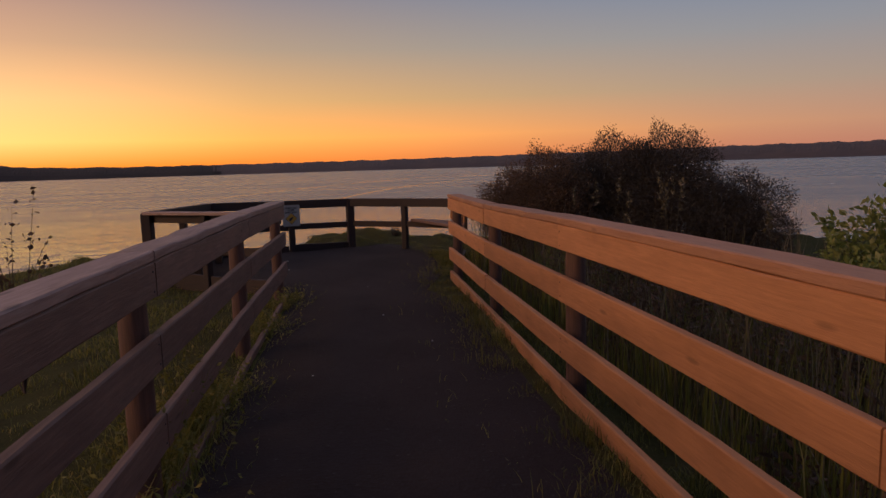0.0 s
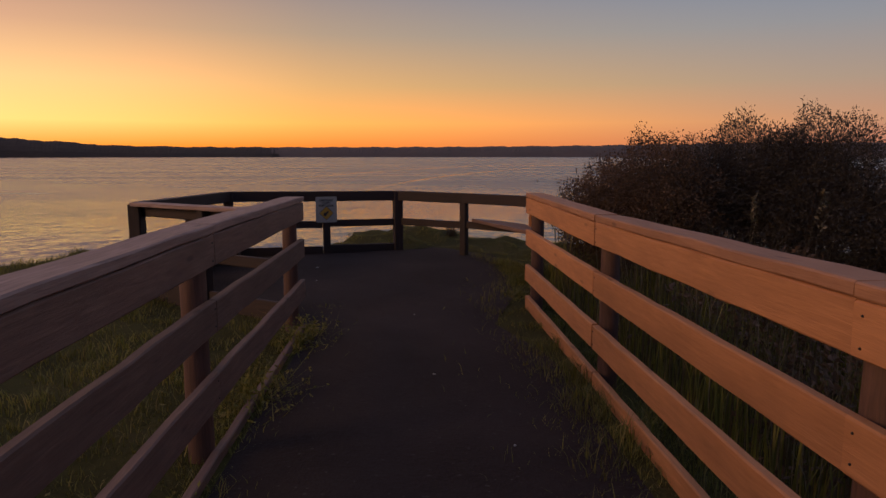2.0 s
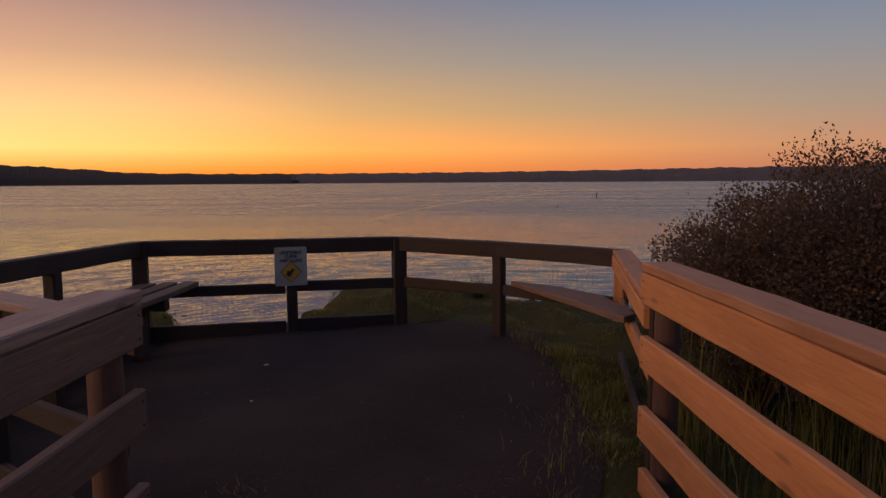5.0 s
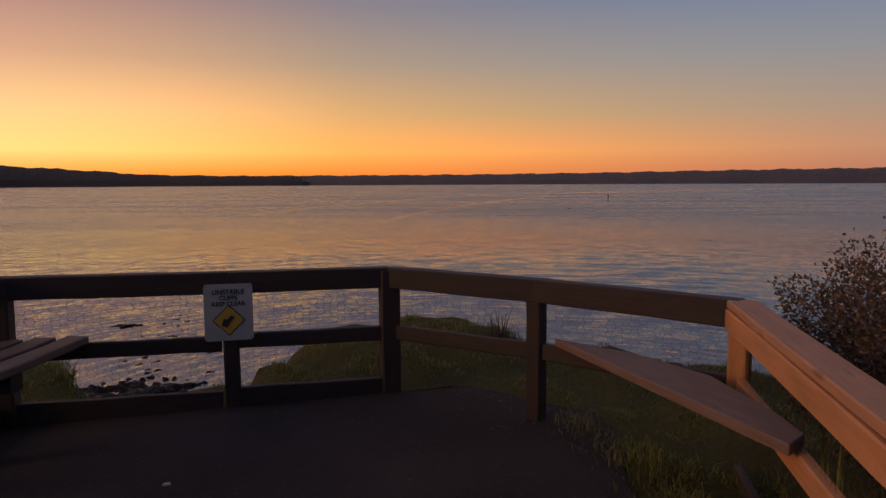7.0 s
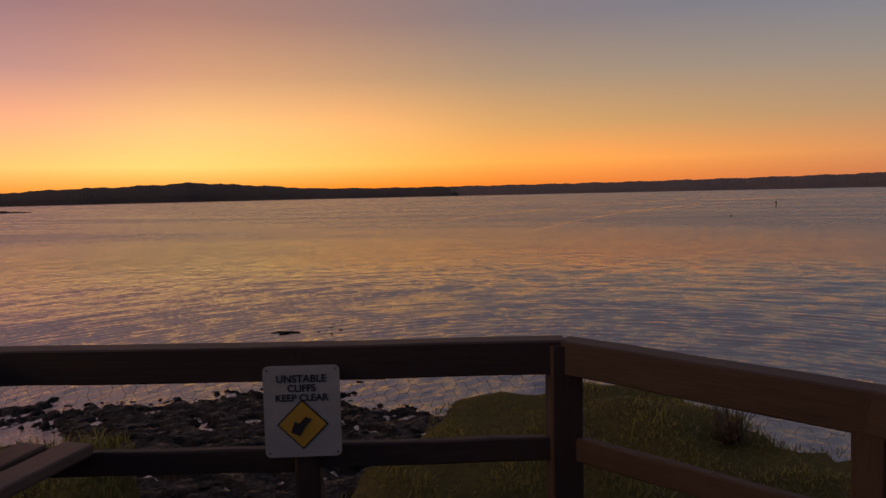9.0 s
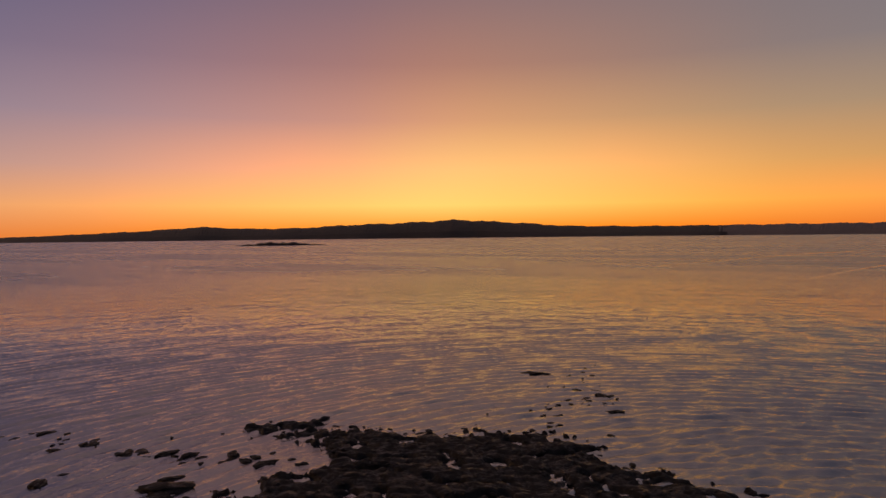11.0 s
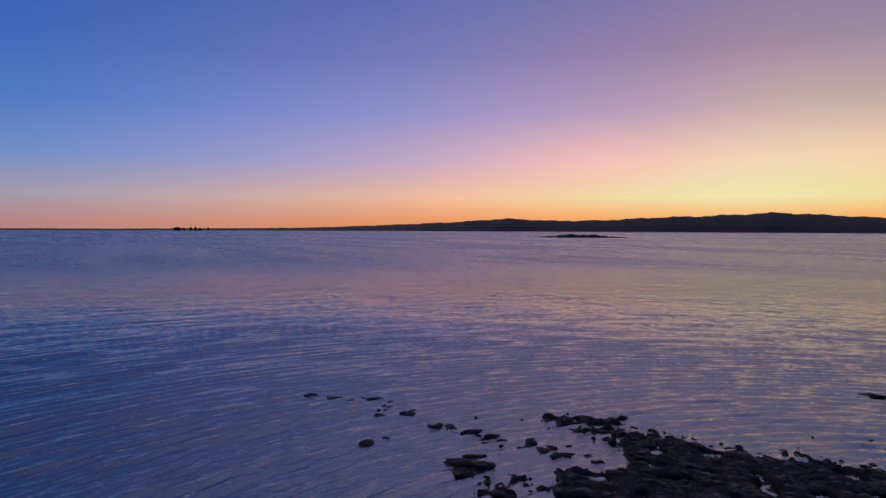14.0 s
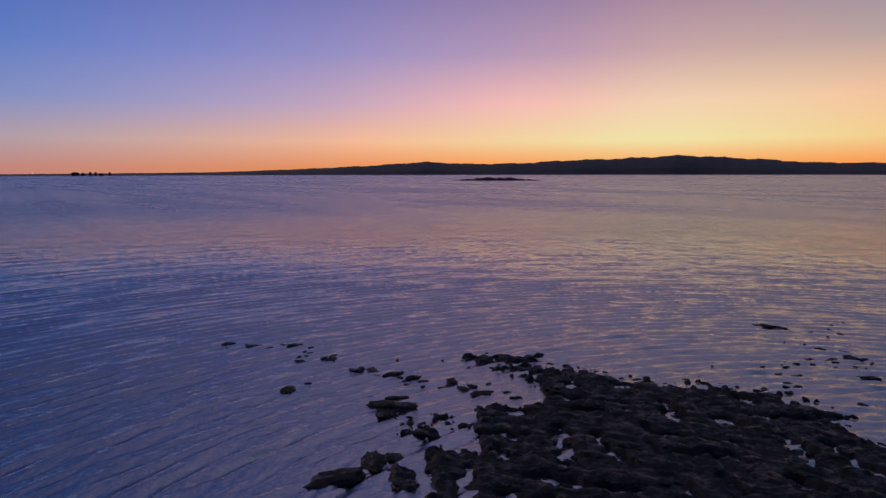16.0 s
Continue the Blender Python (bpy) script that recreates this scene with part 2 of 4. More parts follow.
def water_material(name, band=False):
    """Open water: fine wind ripples nearby, streaky chop farther out, all wrapping round the reef; a band smooths towards
    its middle."""
    m, N = material(name)
    coords = N.add("ShaderNodeTexCoord")
    obj = coords.outputs["Object"]
    rel = N.add("ShaderNodeVectorMath", i0=obj, i1=(-WAVE_FOCUS[0], -WAVE_FOCUS[1], 0.0)).outputs[0]
    flat = N.add("ShaderNodeSeparateXYZ", Vector=rel)
    dist = N.math("SQRT", N.math("ADD", N.math("MULTIPLY", flat.outputs[0], flat.outputs[0]), N.math("MULTIPLY", flat.outputs[1], flat.outputs[1])))
    bear = N.math("MULTIPLY", N.math("ARCTAN2", flat.outputs[1], N.math("MULTIPLY", flat.outputs[0], -1.0)), 75.0)
    v = N.add("ShaderNodeCombineXYZ", X=bear, Y=dist, Z=0.0).outputs[0]
    ripple = N.noise(N.scaled(v, (1.3, 4.2, 1)), 1.0, 3, 0.6, 0.4)
    chop = N.noise(N.scaled(v, (0.22, 0.9, 1)), 1.0, 3, 0.6, 0.3)
    swell = N.noise(N.scaled(v, (0.25, 0.2, 1)), 1.0, 4, 0.65, 0.3)
    groups = N.noise(N.scaled(v, (0.09, 0.045, 1)), 1.0, 4, 0.65, 0.3)
    long = N.noise(N.scaled(obj, (0.004, 0.022, 1), radians(-12)), 1.0, 4, 0.6, 0.4)
    far = N.add("ShaderNodeVectorMath", i0=obj, i1=(0.5, -9.5, 0.0))
    far = N.add("ShaderNodeVectorMath", i0=far.outputs[0])
    far.operation = "LENGTH"

    def reach(lo, hi):
        r = N.add("ShaderNodeMapRange", Value=far.outputs["Value"])
        r.interpolation_type = "SMOOTHSTEP"
        r.inputs["From Min"].default_value, r.inputs["From Max"].default_value = lo, hi
        return r.outputs[0]

    near, out = reach(45.0, 170.0), reach(110.0, 330.0)
    h = N.math("MULTIPLY", ripple, N.math("MULTIPLY_ADD", near, -0.02, 0.05))
    h = N.math("ADD", h, N.math("MULTIPLY", chop, N.math("MULTIPLY_ADD", near, 0.26, 0.05)))
    h = N.math("ADD", h, N.math("MULTIPLY", swell, N.math("MULTIPLY", near, 0.9)))
    h = N.math("ADD", h, N.math("MULTIPLY", groups, N.math("MULTIPLY", out, 2.6)))
    rough = N.math("MULTIPLY_ADD", reach(60.0, 300.0), 0.25, 0.015)
    rough = N.math("ADD", rough, N.math("MULTIPLY", N.math("SUBTRACT", long, 0.5), N.math("MULTIPLY", out, 0.35)))
    strength = 1.0
    if band:
        across = N.add("ShaderNodeSeparateXYZ", Vector=coords.outputs["UV"]).outputs[1]
        keep = N.math("MULTIPLY_ADD", N.math("SINE", N.math("MULTIPLY", across, math.pi)), -0.75, 1.0)
        strength = keep
        rough = N.math("MULTIPLY", rough, keep)
    bump = N.add("ShaderNodeBump", Height=h, Distance=1.0, Strength=strength)
    b = N.add("ShaderNodeBsdfPrincipled", Roughness=rough, IOR=2.6)
    b.inputs["Base Color"].default_value = (0.008, 0.010, 0.016, 1)
    N.put(b, "Normal", bump.outputs[0])
    N.add("ShaderNodeOutputMaterial", Surface=b.outputs[0])
    return m


M_PATH = path_material()
M_WATER = water_material("sea_water")
M_SLICK = water_material("calm_slick_water", True)

m, N = material("galvanised_wire")
finish(N, (0.11, 0.1, 0.095, 1), 0.55, Metallic=0.5)
M_WIRE = m
m, N = material("town_lamp")
em = N.add("ShaderNodeEmission", Strength=1.4)
em.inputs["Color"].default_value = (1, 0.82, 0.6, 1)
N.add("ShaderNodeOutputMaterial", Surface=em.outputs[0])
M_LAMP = m

# ---- building helpers ----
RNG = np.random.default_rng(7)


def thing(name, at, label, category, group="", kind=""):
    """An empty at a thing's base, which carries its parts."""
    root = new(name)
    root.empty_display_size = 0.2
    root.location = at
    return tagged(root, label, category, group, kind)


def hang(ob, parent):
    """Parent ob, keeping it where it is."""
    ob.parent = parent
    origin = Vector(parent.location)
    top = parent.parent
    if top is None:
        ob.matrix_parent_inverse = Matrix.Translation(-origin)
    else:
        base = Matrix.Translation(Vector(top.location)) @ parent.matrix_parent_inverse @ parent.matrix_basis
        ob.matrix_parent_inverse = base.inverted()
    return ob


def part(name, bm, mat, parent=None, label="", place=None, smooth=False):
    """Link a bmesh as one mesh object, under a thing or a part."""
    me = bpy.data.meshes.new(name)
    bm.to_mesh(me)
    bm.free()
    me.materials.append(mat)
    if smooth:
        me.shade_smooth()
    ob = new(name, me)
    if place is not None:
        ob.matrix_basis = place
    if parent is not None:
        hang(ob, parent)
    if label:
        ob["label"] = label
    return ob


def soup(name, verts, faces, mat, parent=None, smooth=False):
    """A mesh object from computed arrays."""
    me = bpy.data.meshes.new(name)
    me.from_pydata(verts.tolist() if hasattr(verts, "tolist") else verts, [], faces.tolist() if hasattr(faces, "tolist") else faces)
    me.materials.append(mat)
    if smooth:
        me.shade_smooth()
    ob = new(name, me)
    return hang(ob, parent) if parent is not None else ob


def along(p, q, up=(0, 0, 1)):
    """Pose with local x from p to q, z near up, origin at p."""
    p, q = Vector(p), Vector(q)
    x = (q - p).normalized()
    y = Vector(up).cross(x).normalized()
    z = x.cross(y)
    m = Matrix((x, y, z)).transposed().to_4x4()
    m.translation = p
    return m


def timber(length, wide, tall, seed, y0=0.0, z0=0.0, chamfer=0.006, wobble=0.0025):
    """A sawn length of timber along x: chamfered section, slightly uneven, split ends."""
    r = random.Random(seed)
    bm = bmesh.new()
    c = min(chamfer, wide * 0.2, tall * 0.2)
    sec = [(c, 0), (wide - c, 0), (wide, c), (wide, tall - c), (wide - c, tall), (c, tall), (0, tall - c), (0, c)]
    n = max(2, int(length / 0.22))
    rings = []
    for i in range(n + 1):
        dy, dz = r.uniform(-wobble, wobble), r.uniform(-wobble, wobble)
        ring = []
        for y, z in sec:
            ring.append(bm.verts.new((length * i / n, y0 + y + dy + r.uniform(-wobble, wobble) * 0.5, z0 + z + dz + r.uniform(-wobble, wobble) * 0.5)))
        rings.append(ring)
    for a, b in zip(rings, rings[1:]):
        for k in range(8):
            bm.faces.new((a[k], a[(k + 1) % 8], b[(k + 1) % 8], b[k]))
    bm.faces.new(list(reversed(rings[0])))
    bm.faces.new(rings[-1])
    bmesh.ops.recalc_face_normals(bm, faces=bm.faces)
    return bm


def round_post(height, radius, seed):
    """A peeled log post standing at the origin, its axis along x for the grain."""
    r = random.Random(seed)
    bm = bmesh.new()
    rings = []
    for i in range(7):
        f = i / 6
        rad = radius * (1.04 - 0.07 * f) * (0.93 if i == 6 else 1)
        x = height * f
        rings.append([bm.verts.new((x, rad * math.cos(a) * r.uniform(0.97, 1.03), rad * math.sin(a) * r.uniform(0.97, 1.03))) for a in [k * math.tau / 14 for k in range(14)]])
    for a, b in zip(rings, rings[1:]):
        for k in range(14):
            bm.faces.new((a[k], a[(k + 1) % 14], b[(k + 1) % 14], b[k]))
    bm.faces.new(rings[-1])
    bm.faces.new(list(reversed(rings[0])))
    bmesh.ops.recalc_face_normals(bm, faces=bm.faces)
    return bm


UPRIGHT = Matrix(((0, 0, -1, 0), (0, 1, 0, 0), (1, 0, 0, 0), (0, 0, 0, 1)))   # local x becomes up


def bolt(parent, p, n):
    """A bolt head on a board, at p, facing n."""
    bm = bmesh.new()
    bmesh.ops.create_cone(bm, cap_ends=True, segments=8, radius1=0.004, radius2=0.003, depth=0.004)
    part("bolt", bm, M_BLACK, parent, "dark bolt head", Matrix.Translation(p) @ Vector(n).to_track_quat("Z", "Y").to_matrix().to_4x4())


# ---- the lie of the land ----
EDGE_X = [-400, -60, -14, -7.2, -6.3, -5.2, -3.6, -2.9, -2.2, -2.0, -1.75, -1.2, -0.6, 0.2, 1.2, 2.2, 4, 8, 20, 400]
EDGE_Y = [-2600, -300, -30, 8.8, 10.9, 11.6, 12.1, 11.5, 11.62, 12.0, 13.1, 13.8, 13.7, 13.0, 12.4, 12.2, 12.6, 11, 8, -60]
SEA = -12.0


def path_level(y):
    return np.interp(y, [-30, 0, 4, 8, 9.5, 11.5], [0.1, 0.09, 0.05, 0.0, 0.02, 0.05])


def left_face(y):
    return np.interp(y, [-5, -2.3, 0.1, 2.5, 4.89, 7.34], [-0.8, -0.92, -1.02, -1.13, -1.25, -1.362])


def right_face(y):
    return np.interp(y, [-3.6, -1.2, 1.18, 3.55, 5.95, 8.19, 10.45], [1.3, 1.12, 0.93, 0.76, 0.66, 0.52, 0.9])


def land(x, y):
    """Height of the ground at x, y (arrays)."""
    x, y = np.asarray(x, float), np.asarray(y, float)
    h = path_level(y)
    out_r = np.clip((x - right_face(y) - 0.1) / 1.5, 0, 1)
    out_l = np.clip((left_face(y) - 0.05 - x) / 1.2, 0, 1) * np.clip((8.6 - y) / 1.2, 0, 1)
    bumps = 0.045 * np.sin(x * 2.1 + 1.3 * np.sin(y * 1.3)) * np.sin(y * 1.7 + 0.6) + 0.02 * np.sin(x * 5.3 + y * 3.1)
    h = h - 0.25 * out_r * np.clip(1 - (y - 9) / 2, 0.2, 1) + bumps * np.maximum(out_r, out_l) + 0.02 * out_l
    # grassy knoll beyond the rails and the verge to the west
    h = h + 0.17 * np.exp(-(((x + 0.75) / 1.0) ** 2 + ((y - 12.95) / 0.75) ** 2)) + 0.05 * np.exp(-(((x - 0.9) / 1.2) ** 2 + ((y - 11.9) / 0.8) ** 2))
    h = h - 0.07 * np.clip(-4.5 - x, 0, 2) + 0.05 * np.exp(-(((x + 5.0) / 1.0) ** 2 + ((y - 11.1) / 0.8) ** 2)) + 0.10 * np.exp(-(((x + 3.9) / 0.5) ** 2 + ((y - 11.9) / 0.5) ** 2))
    wild = np.clip((y - np.interp(x, [-5, -3.15, -0.9, 0.05, 0.9, 3.2], [11.1, 11.1, 11.75, 11.3, 10.6, 10.5])) / 0.3, 0, 1)
    h = h + wild * (0.05 * np.sin(x * 4.7 + 1.5 * np.sin(y * 3.1)) * np.sin(y * 5.3 + x) + 0.025 * np.sin(x * 11 + y * 7))
    d = y - np.interp(x, EDGE_X, EDGE_Y) + 0.12 * np.sin(x * 4.1) + 0.07 * np.sin(x * 9.7 + 1)
    f = np.clip(d / 4.5, 0, 1)
    f = f ** 0.75
    return h - (h - SEA + 1.3) * f - np.clip((d - 4.5) / 60, 0, 1) * 2


def stretch(lo, hi, step, far, grow=1.28):
    core = list(np.arange(lo, hi + step / 2, step))
    up, d = [hi], step
    while up[-1] < far:
        d *= grow
        up.append(up[-1] + d)
    down, d = [lo], step
    while down[-1] > -far:
        d *= grow
        down.append(down[-1] - d)
    return np.array(sorted(set(np.round(down[1:] + core + up[1:], 4))))


def sheet(name, xs, ys, height, mat, smooth=True):
    gx, gy = np.meshgrid(xs, ys)
    gz = height(gx, gy)
    v = np.stack([gx.ravel(), gy.ravel(), gz.ravel()], 1)
    i = np.arange(len(xs) * len(ys)).reshape(len(ys), len(xs))
    f = np.stack([i[:-1, :-1].ravel(), i[:-1, 1:].ravel(), i[1:, 1:].ravel(), i[1:, :-1].ravel()], 1)
    return soup(name, v, f, mat, smooth=smooth)


ground = sheet("ground", stretch(-9, 7, 0.13, 3600), stretch(-4, 18, 0.13, 3600), land, M_SOIL)
tagged(ground, "grassy clifftop ground falling steeply to the sea", "ground", kind="structure")


# the trodden path and the floor of the lookout, one sheet laid just over the soil
def path_floor():
    ys = np.concatenate([np.arange(-30, -4, 1.0), np.arange(-4, 11.9, 0.16)])
    verts, faces = [], []
    n = 20
    for y in ys:
        wob = 0.06 * math.sin(y * 2.3) + 0.04 * math.sin(y * 5.9 + 1)
        if y < 7.4:
            a, b = left_face(y) + 0.03, right_face(y) - 0.1 - 0.25 * math.exp(-((y - 7.6) / 0.7) ** 2)
        else:
            t = min(1, (y - 7.4) / 1.2)
            a = (1 - t) * (left_face(7.4) + 0.1) + t * -3.12
            b = min(0.44 + wob, 0.16 + 0.25 * (y - 7.4)) if y < 9 else float(np.interp(y, [9, 10, 11, 11.5, 11.9], [0.46, 0.5, 0.45, 0.3, 0.1])) + wob
        for k in range(n + 1):
            x = a + (b - a) * k / n
            lim = min(10.86 + (x + 3.1) * 0.3, 11.9 - (x + 0.9) * 0.56)
            yy = min(y, lim)
            edge = min(k, n - k) / 4
            z = float(land(x, yy)) + 0.006 + 0.012 * min(1, edge) + 0.004 * math.sin(x * 7 + y * 3)
            verts.append((x, yy, z))
    for j in range(len(ys) - 1):
        for k in range(n):
            i = j * (n + 1) + k
            faces.append((i, i + 1, i + n + 2, i + n + 1))
    ob = soup("path", verts, faces, M_PATH, smooth=True)
    return tagged(ob, "dark trodden gravel footpath widening into the lookout", "path", kind="structure")


path_floor()

# ---- sea, reef, far shore ----
def open_sea():
    """The bay: one sheet to the horizon in rings round the lookout, with real wind waves, finer where nearer."""
    ring = [15.0]
    while ring[-1] < 4300:
        r0 = ring[-1]
        ring.append(r0 + (0.2 if r0 < 52 else 0.2 * (r0 / 52) ** 1.2 if r0 < 330 else r0 * 0.12))
    rr = np.array(ring)
    az = radians(1) * np.concatenate([np.arange(-48, 126, 0.17), np.arange(126, 312, 3.0)])     # to the west of +y
    ga, gr = np.meshgrid(az, rr)
    gx, gy = -0.5 - gr * np.sin(ga), 9.5 + gr * np.cos(ga)
    step = np.gradient(rr)[:, None]
    z = np.zeros_like(gx)
    r = np.random.default_rng(3)
    wander = 1.1 * np.sin(gx * 0.05 + 1.4 * np.sin(gy * 0.04)) + 0.8 * np.sin(gy * 0.07 + gx * 0.03 + 1)
    for k in range(46):
        if k < 6:           # a low swell
            length, spread, slope = 3.4 * 1.8 ** r.uniform(0, 1), 6.0, 0.016
        elif k < 20:        # the wind sea that makes the long crests
            length, spread, slope = 1.0 * 2.0 ** r.uniform(0, 1), 5.0, 0.095
        else:               # short chop on top of it
            length, spread, slope = 0.5 * 2.0 ** r.uniform(0, 1), 10.0, 0.065
        slope *= r.uniform(0.6, 1.3)
        fx, fy = WAVE_FOCUS[0] + r.normal(0, spread), WAVE_FOCUS[1] + r.normal(0, spread)
        ph = np.hypot(gx - fx, gy - fy) * math.tau / length + r.uniform(0, math.tau) + wander * r.uniform(0.6, 1.4)
        env = 0.65 + 0.35 * np.sin(gx * r.uniform(-0.2, 0.2) + gy * r.uniform(-0.2, 0.2) + r.uniform(0, 6))
        z += slope * length / math.tau * (np.sin(ph) + 0.34 * np.sin(2 * ph + 1.57)) * env * np.clip(length / step / 2 - 1, 0, 1)
    lee = 1 - 0.8 * np.exp(-(((gx + 34) / 5) ** 2 + ((gy - 38) / 4) ** 2))
    z *= lee * np.where(gr < 20, 0.5, 1)
    v = np.stack([gx.ravel(), gy.ravel(), SEA + z.ravel()], 1)
    i = np.arange(gx.size).reshape(gx.shape)
    n = np.roll(i, -1, 1)
    f = np.stack([i[:-1].ravel(), i[1:].ravel(), n[1:].ravel(), n[:-1].ravel()], 1)[:, ::-1]
    me = bpy.data.meshes.new("water")
    me.from_pydata(v.tolist(), [], f.tolist() + [i[0].tolist()])
    me.materials.append(M_WATER)
    me.shade_smooth()
    tagged(new("water", me), "rippled bay water reflecting the sunset sky", "sea", kind="structure")


open_sea()


def slick(points, width):
    """A band of smooth water, such as a wake leaves."""
    bm = bmesh.new()
    uv = bm.loops.layers.uv.new("across")
    last = None
    for i, (x, y) in enumerate(points):
        w = width * (0.5 + 0.5 * math.sin(math.pi * (i + 0.6) / len(points)))
        pair = (bm.verts.new((x, y - w, SEA + 0.006)), bm.verts.new((x, y + w, SEA + 0.006)))
        if last:
            f = bm.faces.new((last[0], pair[0], pair[1], last[1]))
            for loop, side in zip(f.loops, (0, 0, 1, 1)):
                loop[uv].uv = (0, side)
        last = pair
    ob = part("water_slick", bm, M_SLICK)
    tagged(ob, "calm pale wake band across the rippled bay", "water", kind="structure")


def arc(a, b, c, n=14):
    a, b, c = Vector(a), Vector(b), Vector(c)
    return [tuple((1 - t) ** 2 * a + 2 * t * (1 - t) * b + t * t * c) for t in [i / n for i in range(n + 1)]]


slick(arc((-95, 170), (-112, 510), (125, 950)), 11)
slick(arc((-32, 225), (-12, 450), (85, 650)), 9)
slick(arc((80, 780), (340, 960), (690, 1170)), 26)


def reef_height(x, y):
    """Low rock shelf: ragged outline, ledges and shallow pools."""
    def inside(px, py, ax, ay, bx, by):
        return ((bx - ax) * (py - ay) - (by - ay) * (px - ax)) / math.hypot(bx - ax, by - ay)
    west = -inside(x, y, -22.5, 25.5, -41.0, 40.5)
    north = -inside(x, y, -40.5, 41.6, -22, 51.2)
    east = -inside(x, y, -24, 51.0, -4, 42.6)
    d = np.minimum(np.minimum(west, north), east)
    n = np.zeros_like(x)
    for k, (s, a) in enumerate(((0.13, 1.5), (0.31, 1.1), (0.8, 0.8), (1.9, 0.6), (4.3, 0.35))):
        n = n + a * np.sin(x * s * 2.1 + 2.3 * np.sin(y * s * 1.7 + k) + k * 1.7) * np.sin(y * s * 2.6 + 1.9 * np.sin(x * s * 1.3 - k) + k)
    pool = 6.5 * np.exp(-(((x + 35.0) / 4.4) ** 2 + ((y - 37.6) / 3.3) ** 2)) + 5.0 * np.exp(-(((x + 32.0) / 1.6) ** 2 + ((y - 38.5) / 1.5) ** 2)) + 5.0 * np.exp(-(((x + 44) / 3.2) ** 2 + ((y - 42.6) / 2.4) ** 2)) + 3.5 * np.exp(-(((x + 29) / 1.2) ** 2 + ((y - 31.0) / 1.0) ** 2))
    e = d + n * 1.35 - pool
    h = -0.42 + 0.5 / (1 + np.exp(-e * 2.4))
    rough = np.zeros_like(x)
    for k, (s, a) in enumerate(((0.9, 0.13), (2.3, 0.10), (4.9, 0.06))):
        rough = rough + a * np.abs(np.sin(x * s + 1.8 * np.sin(y * s * 0.9 + k))) * np.abs(np.sin(y * s * 1.2 + 1.5 * np.sin(x * s * 0.8 + 2 * k)))
    puddle = np.sin(x * 0.9 + 1.7 * np.sin(y * 0.7)) * np.sin(y * 1.5 + 1.6 * np.sin(x * 0.8 + 1)) + 0.4 * np.sin(x * 3.1 + y * 1.3) * np.sin(y * 4.3 - x)
    h = h - 0.34 * np.clip((puddle - 0.42) * 4, 0, 1) * np.clip((13 - d) / 4, 0, 1)
    return SEA + h + rough * 1.2 * np.clip(e + 1.0, 0, 1) + 0.012 * np.clip(d, 0, 25)


reef = sheet("reef", np.arange(-46, 2, 0.14), np.arange(16, 55, 0.14), reef_height, M_ROCK)
tagged(reef, "low dark wet rock shelf with tidal pools", "reef", kind="structure")


def reef_stones():
    """Weed-grown stones lying all over the shelf, too many to count."""
    base = np.array([(1, 0, 0), (0.5, 0.8, 0), (-0.5, 0.85, 0), (-1, 0, 0), (-0.5, -0.8, 0), (0.5, -0.85, 0), (0.35, 0.3, 0.75), (-0.4, 0.25, 0.85), (0.0, -0.45, 0.7)], float)
    tri = np.array([(0, 1, 6), (1, 7, 6), (1, 2, 7), (2, 3, 7), (3, 4, 7), (4, 8, 7), (4, 5, 8), (5, 0, 8), (0, 6, 8), (6, 7, 8)])
    n = 9000
    x, y = RNG.uniform(-42, -8, n), RNG.uniform(24, 51, n)
    z = reef_height(x, y)
    keep = z > SEA + 0.01
    x, y, z = x[keep], y[keep], z[keep]
    n = len(x)
    size = RNG.gamma(1.6, 0.06, n) + 0.05
    a = RNG.uniform(0, math.tau, n)
    jig = 1 + RNG.normal(0, 0.18, (n, 9, 3))
    b = base[None] * jig * size[:, None, None] * np.array([1, 0.75, 0.3])
    vx = b[:, :, 0] * np.cos(a)[:, None] - b[:, :, 1] * np.sin(a)[:, None] + x[:, None]
    vy = b[:, :, 0] * np.sin(a)[:, None] + b[:, :, 1] * np.cos(a)[:, None] + y[:, None]
    vz = b[:, :, 2] + z[:, None] - 0.03
    v = np.stack([vx, vy, vz], 2).reshape(-1, 3)
    f = (np.arange(n)[:, None, None] * 9 + tri[None]).reshape(-1, 3)
    tagged(soup("reef_stones", v, f, M_ROCK), "dark weedy stones strewn over the rock shelf", "stones", kind="stuff")


reef_stones()


def rock_mesh(seed):
    r = random.Random(seed)
    bm = bmesh.new()
    bmesh.ops.create_icosphere(bm, subdivisions=3, radius=1)
    for v in bm.verts:
        n = noise.noise(v.co * 1.3 + Vector((seed, 0, 0))) * 0.5 + noise.noise(v.co * 3.1 + Vector((0, seed, 0))) * 0.4 + noise.noise(v.co * 7.0 + Vector((0, 0, seed))) * 0.2
        v.co *= 1 + n
        v.co.z = max(v.co.z, -0.3)
    return bm


ROCKS = []
for k in range(5):
    me = bpy.data.meshes.new("rock")
    b = rock_mesh(k + 1)
    b.to_mesh(me)
    b.free()
    me.materials.append(M_ROCK)
    me.shade_smooth()
    ROCKS.append(me)


def rock(x, y, size, flat=0.2, squash=0.6):
    ob = new("rock", RNG.choice(ROCKS))
    ob.matrix_basis = pose(x, y, SEA - 0.01, 0, 0, float(RNG.uniform(0, 360))) @ Matrix.Diagonal((size, size * squash, size * flat, 1))
    tagged(ob, "dark wet rock breaking the water surface", "rock", "rocks off the reef")


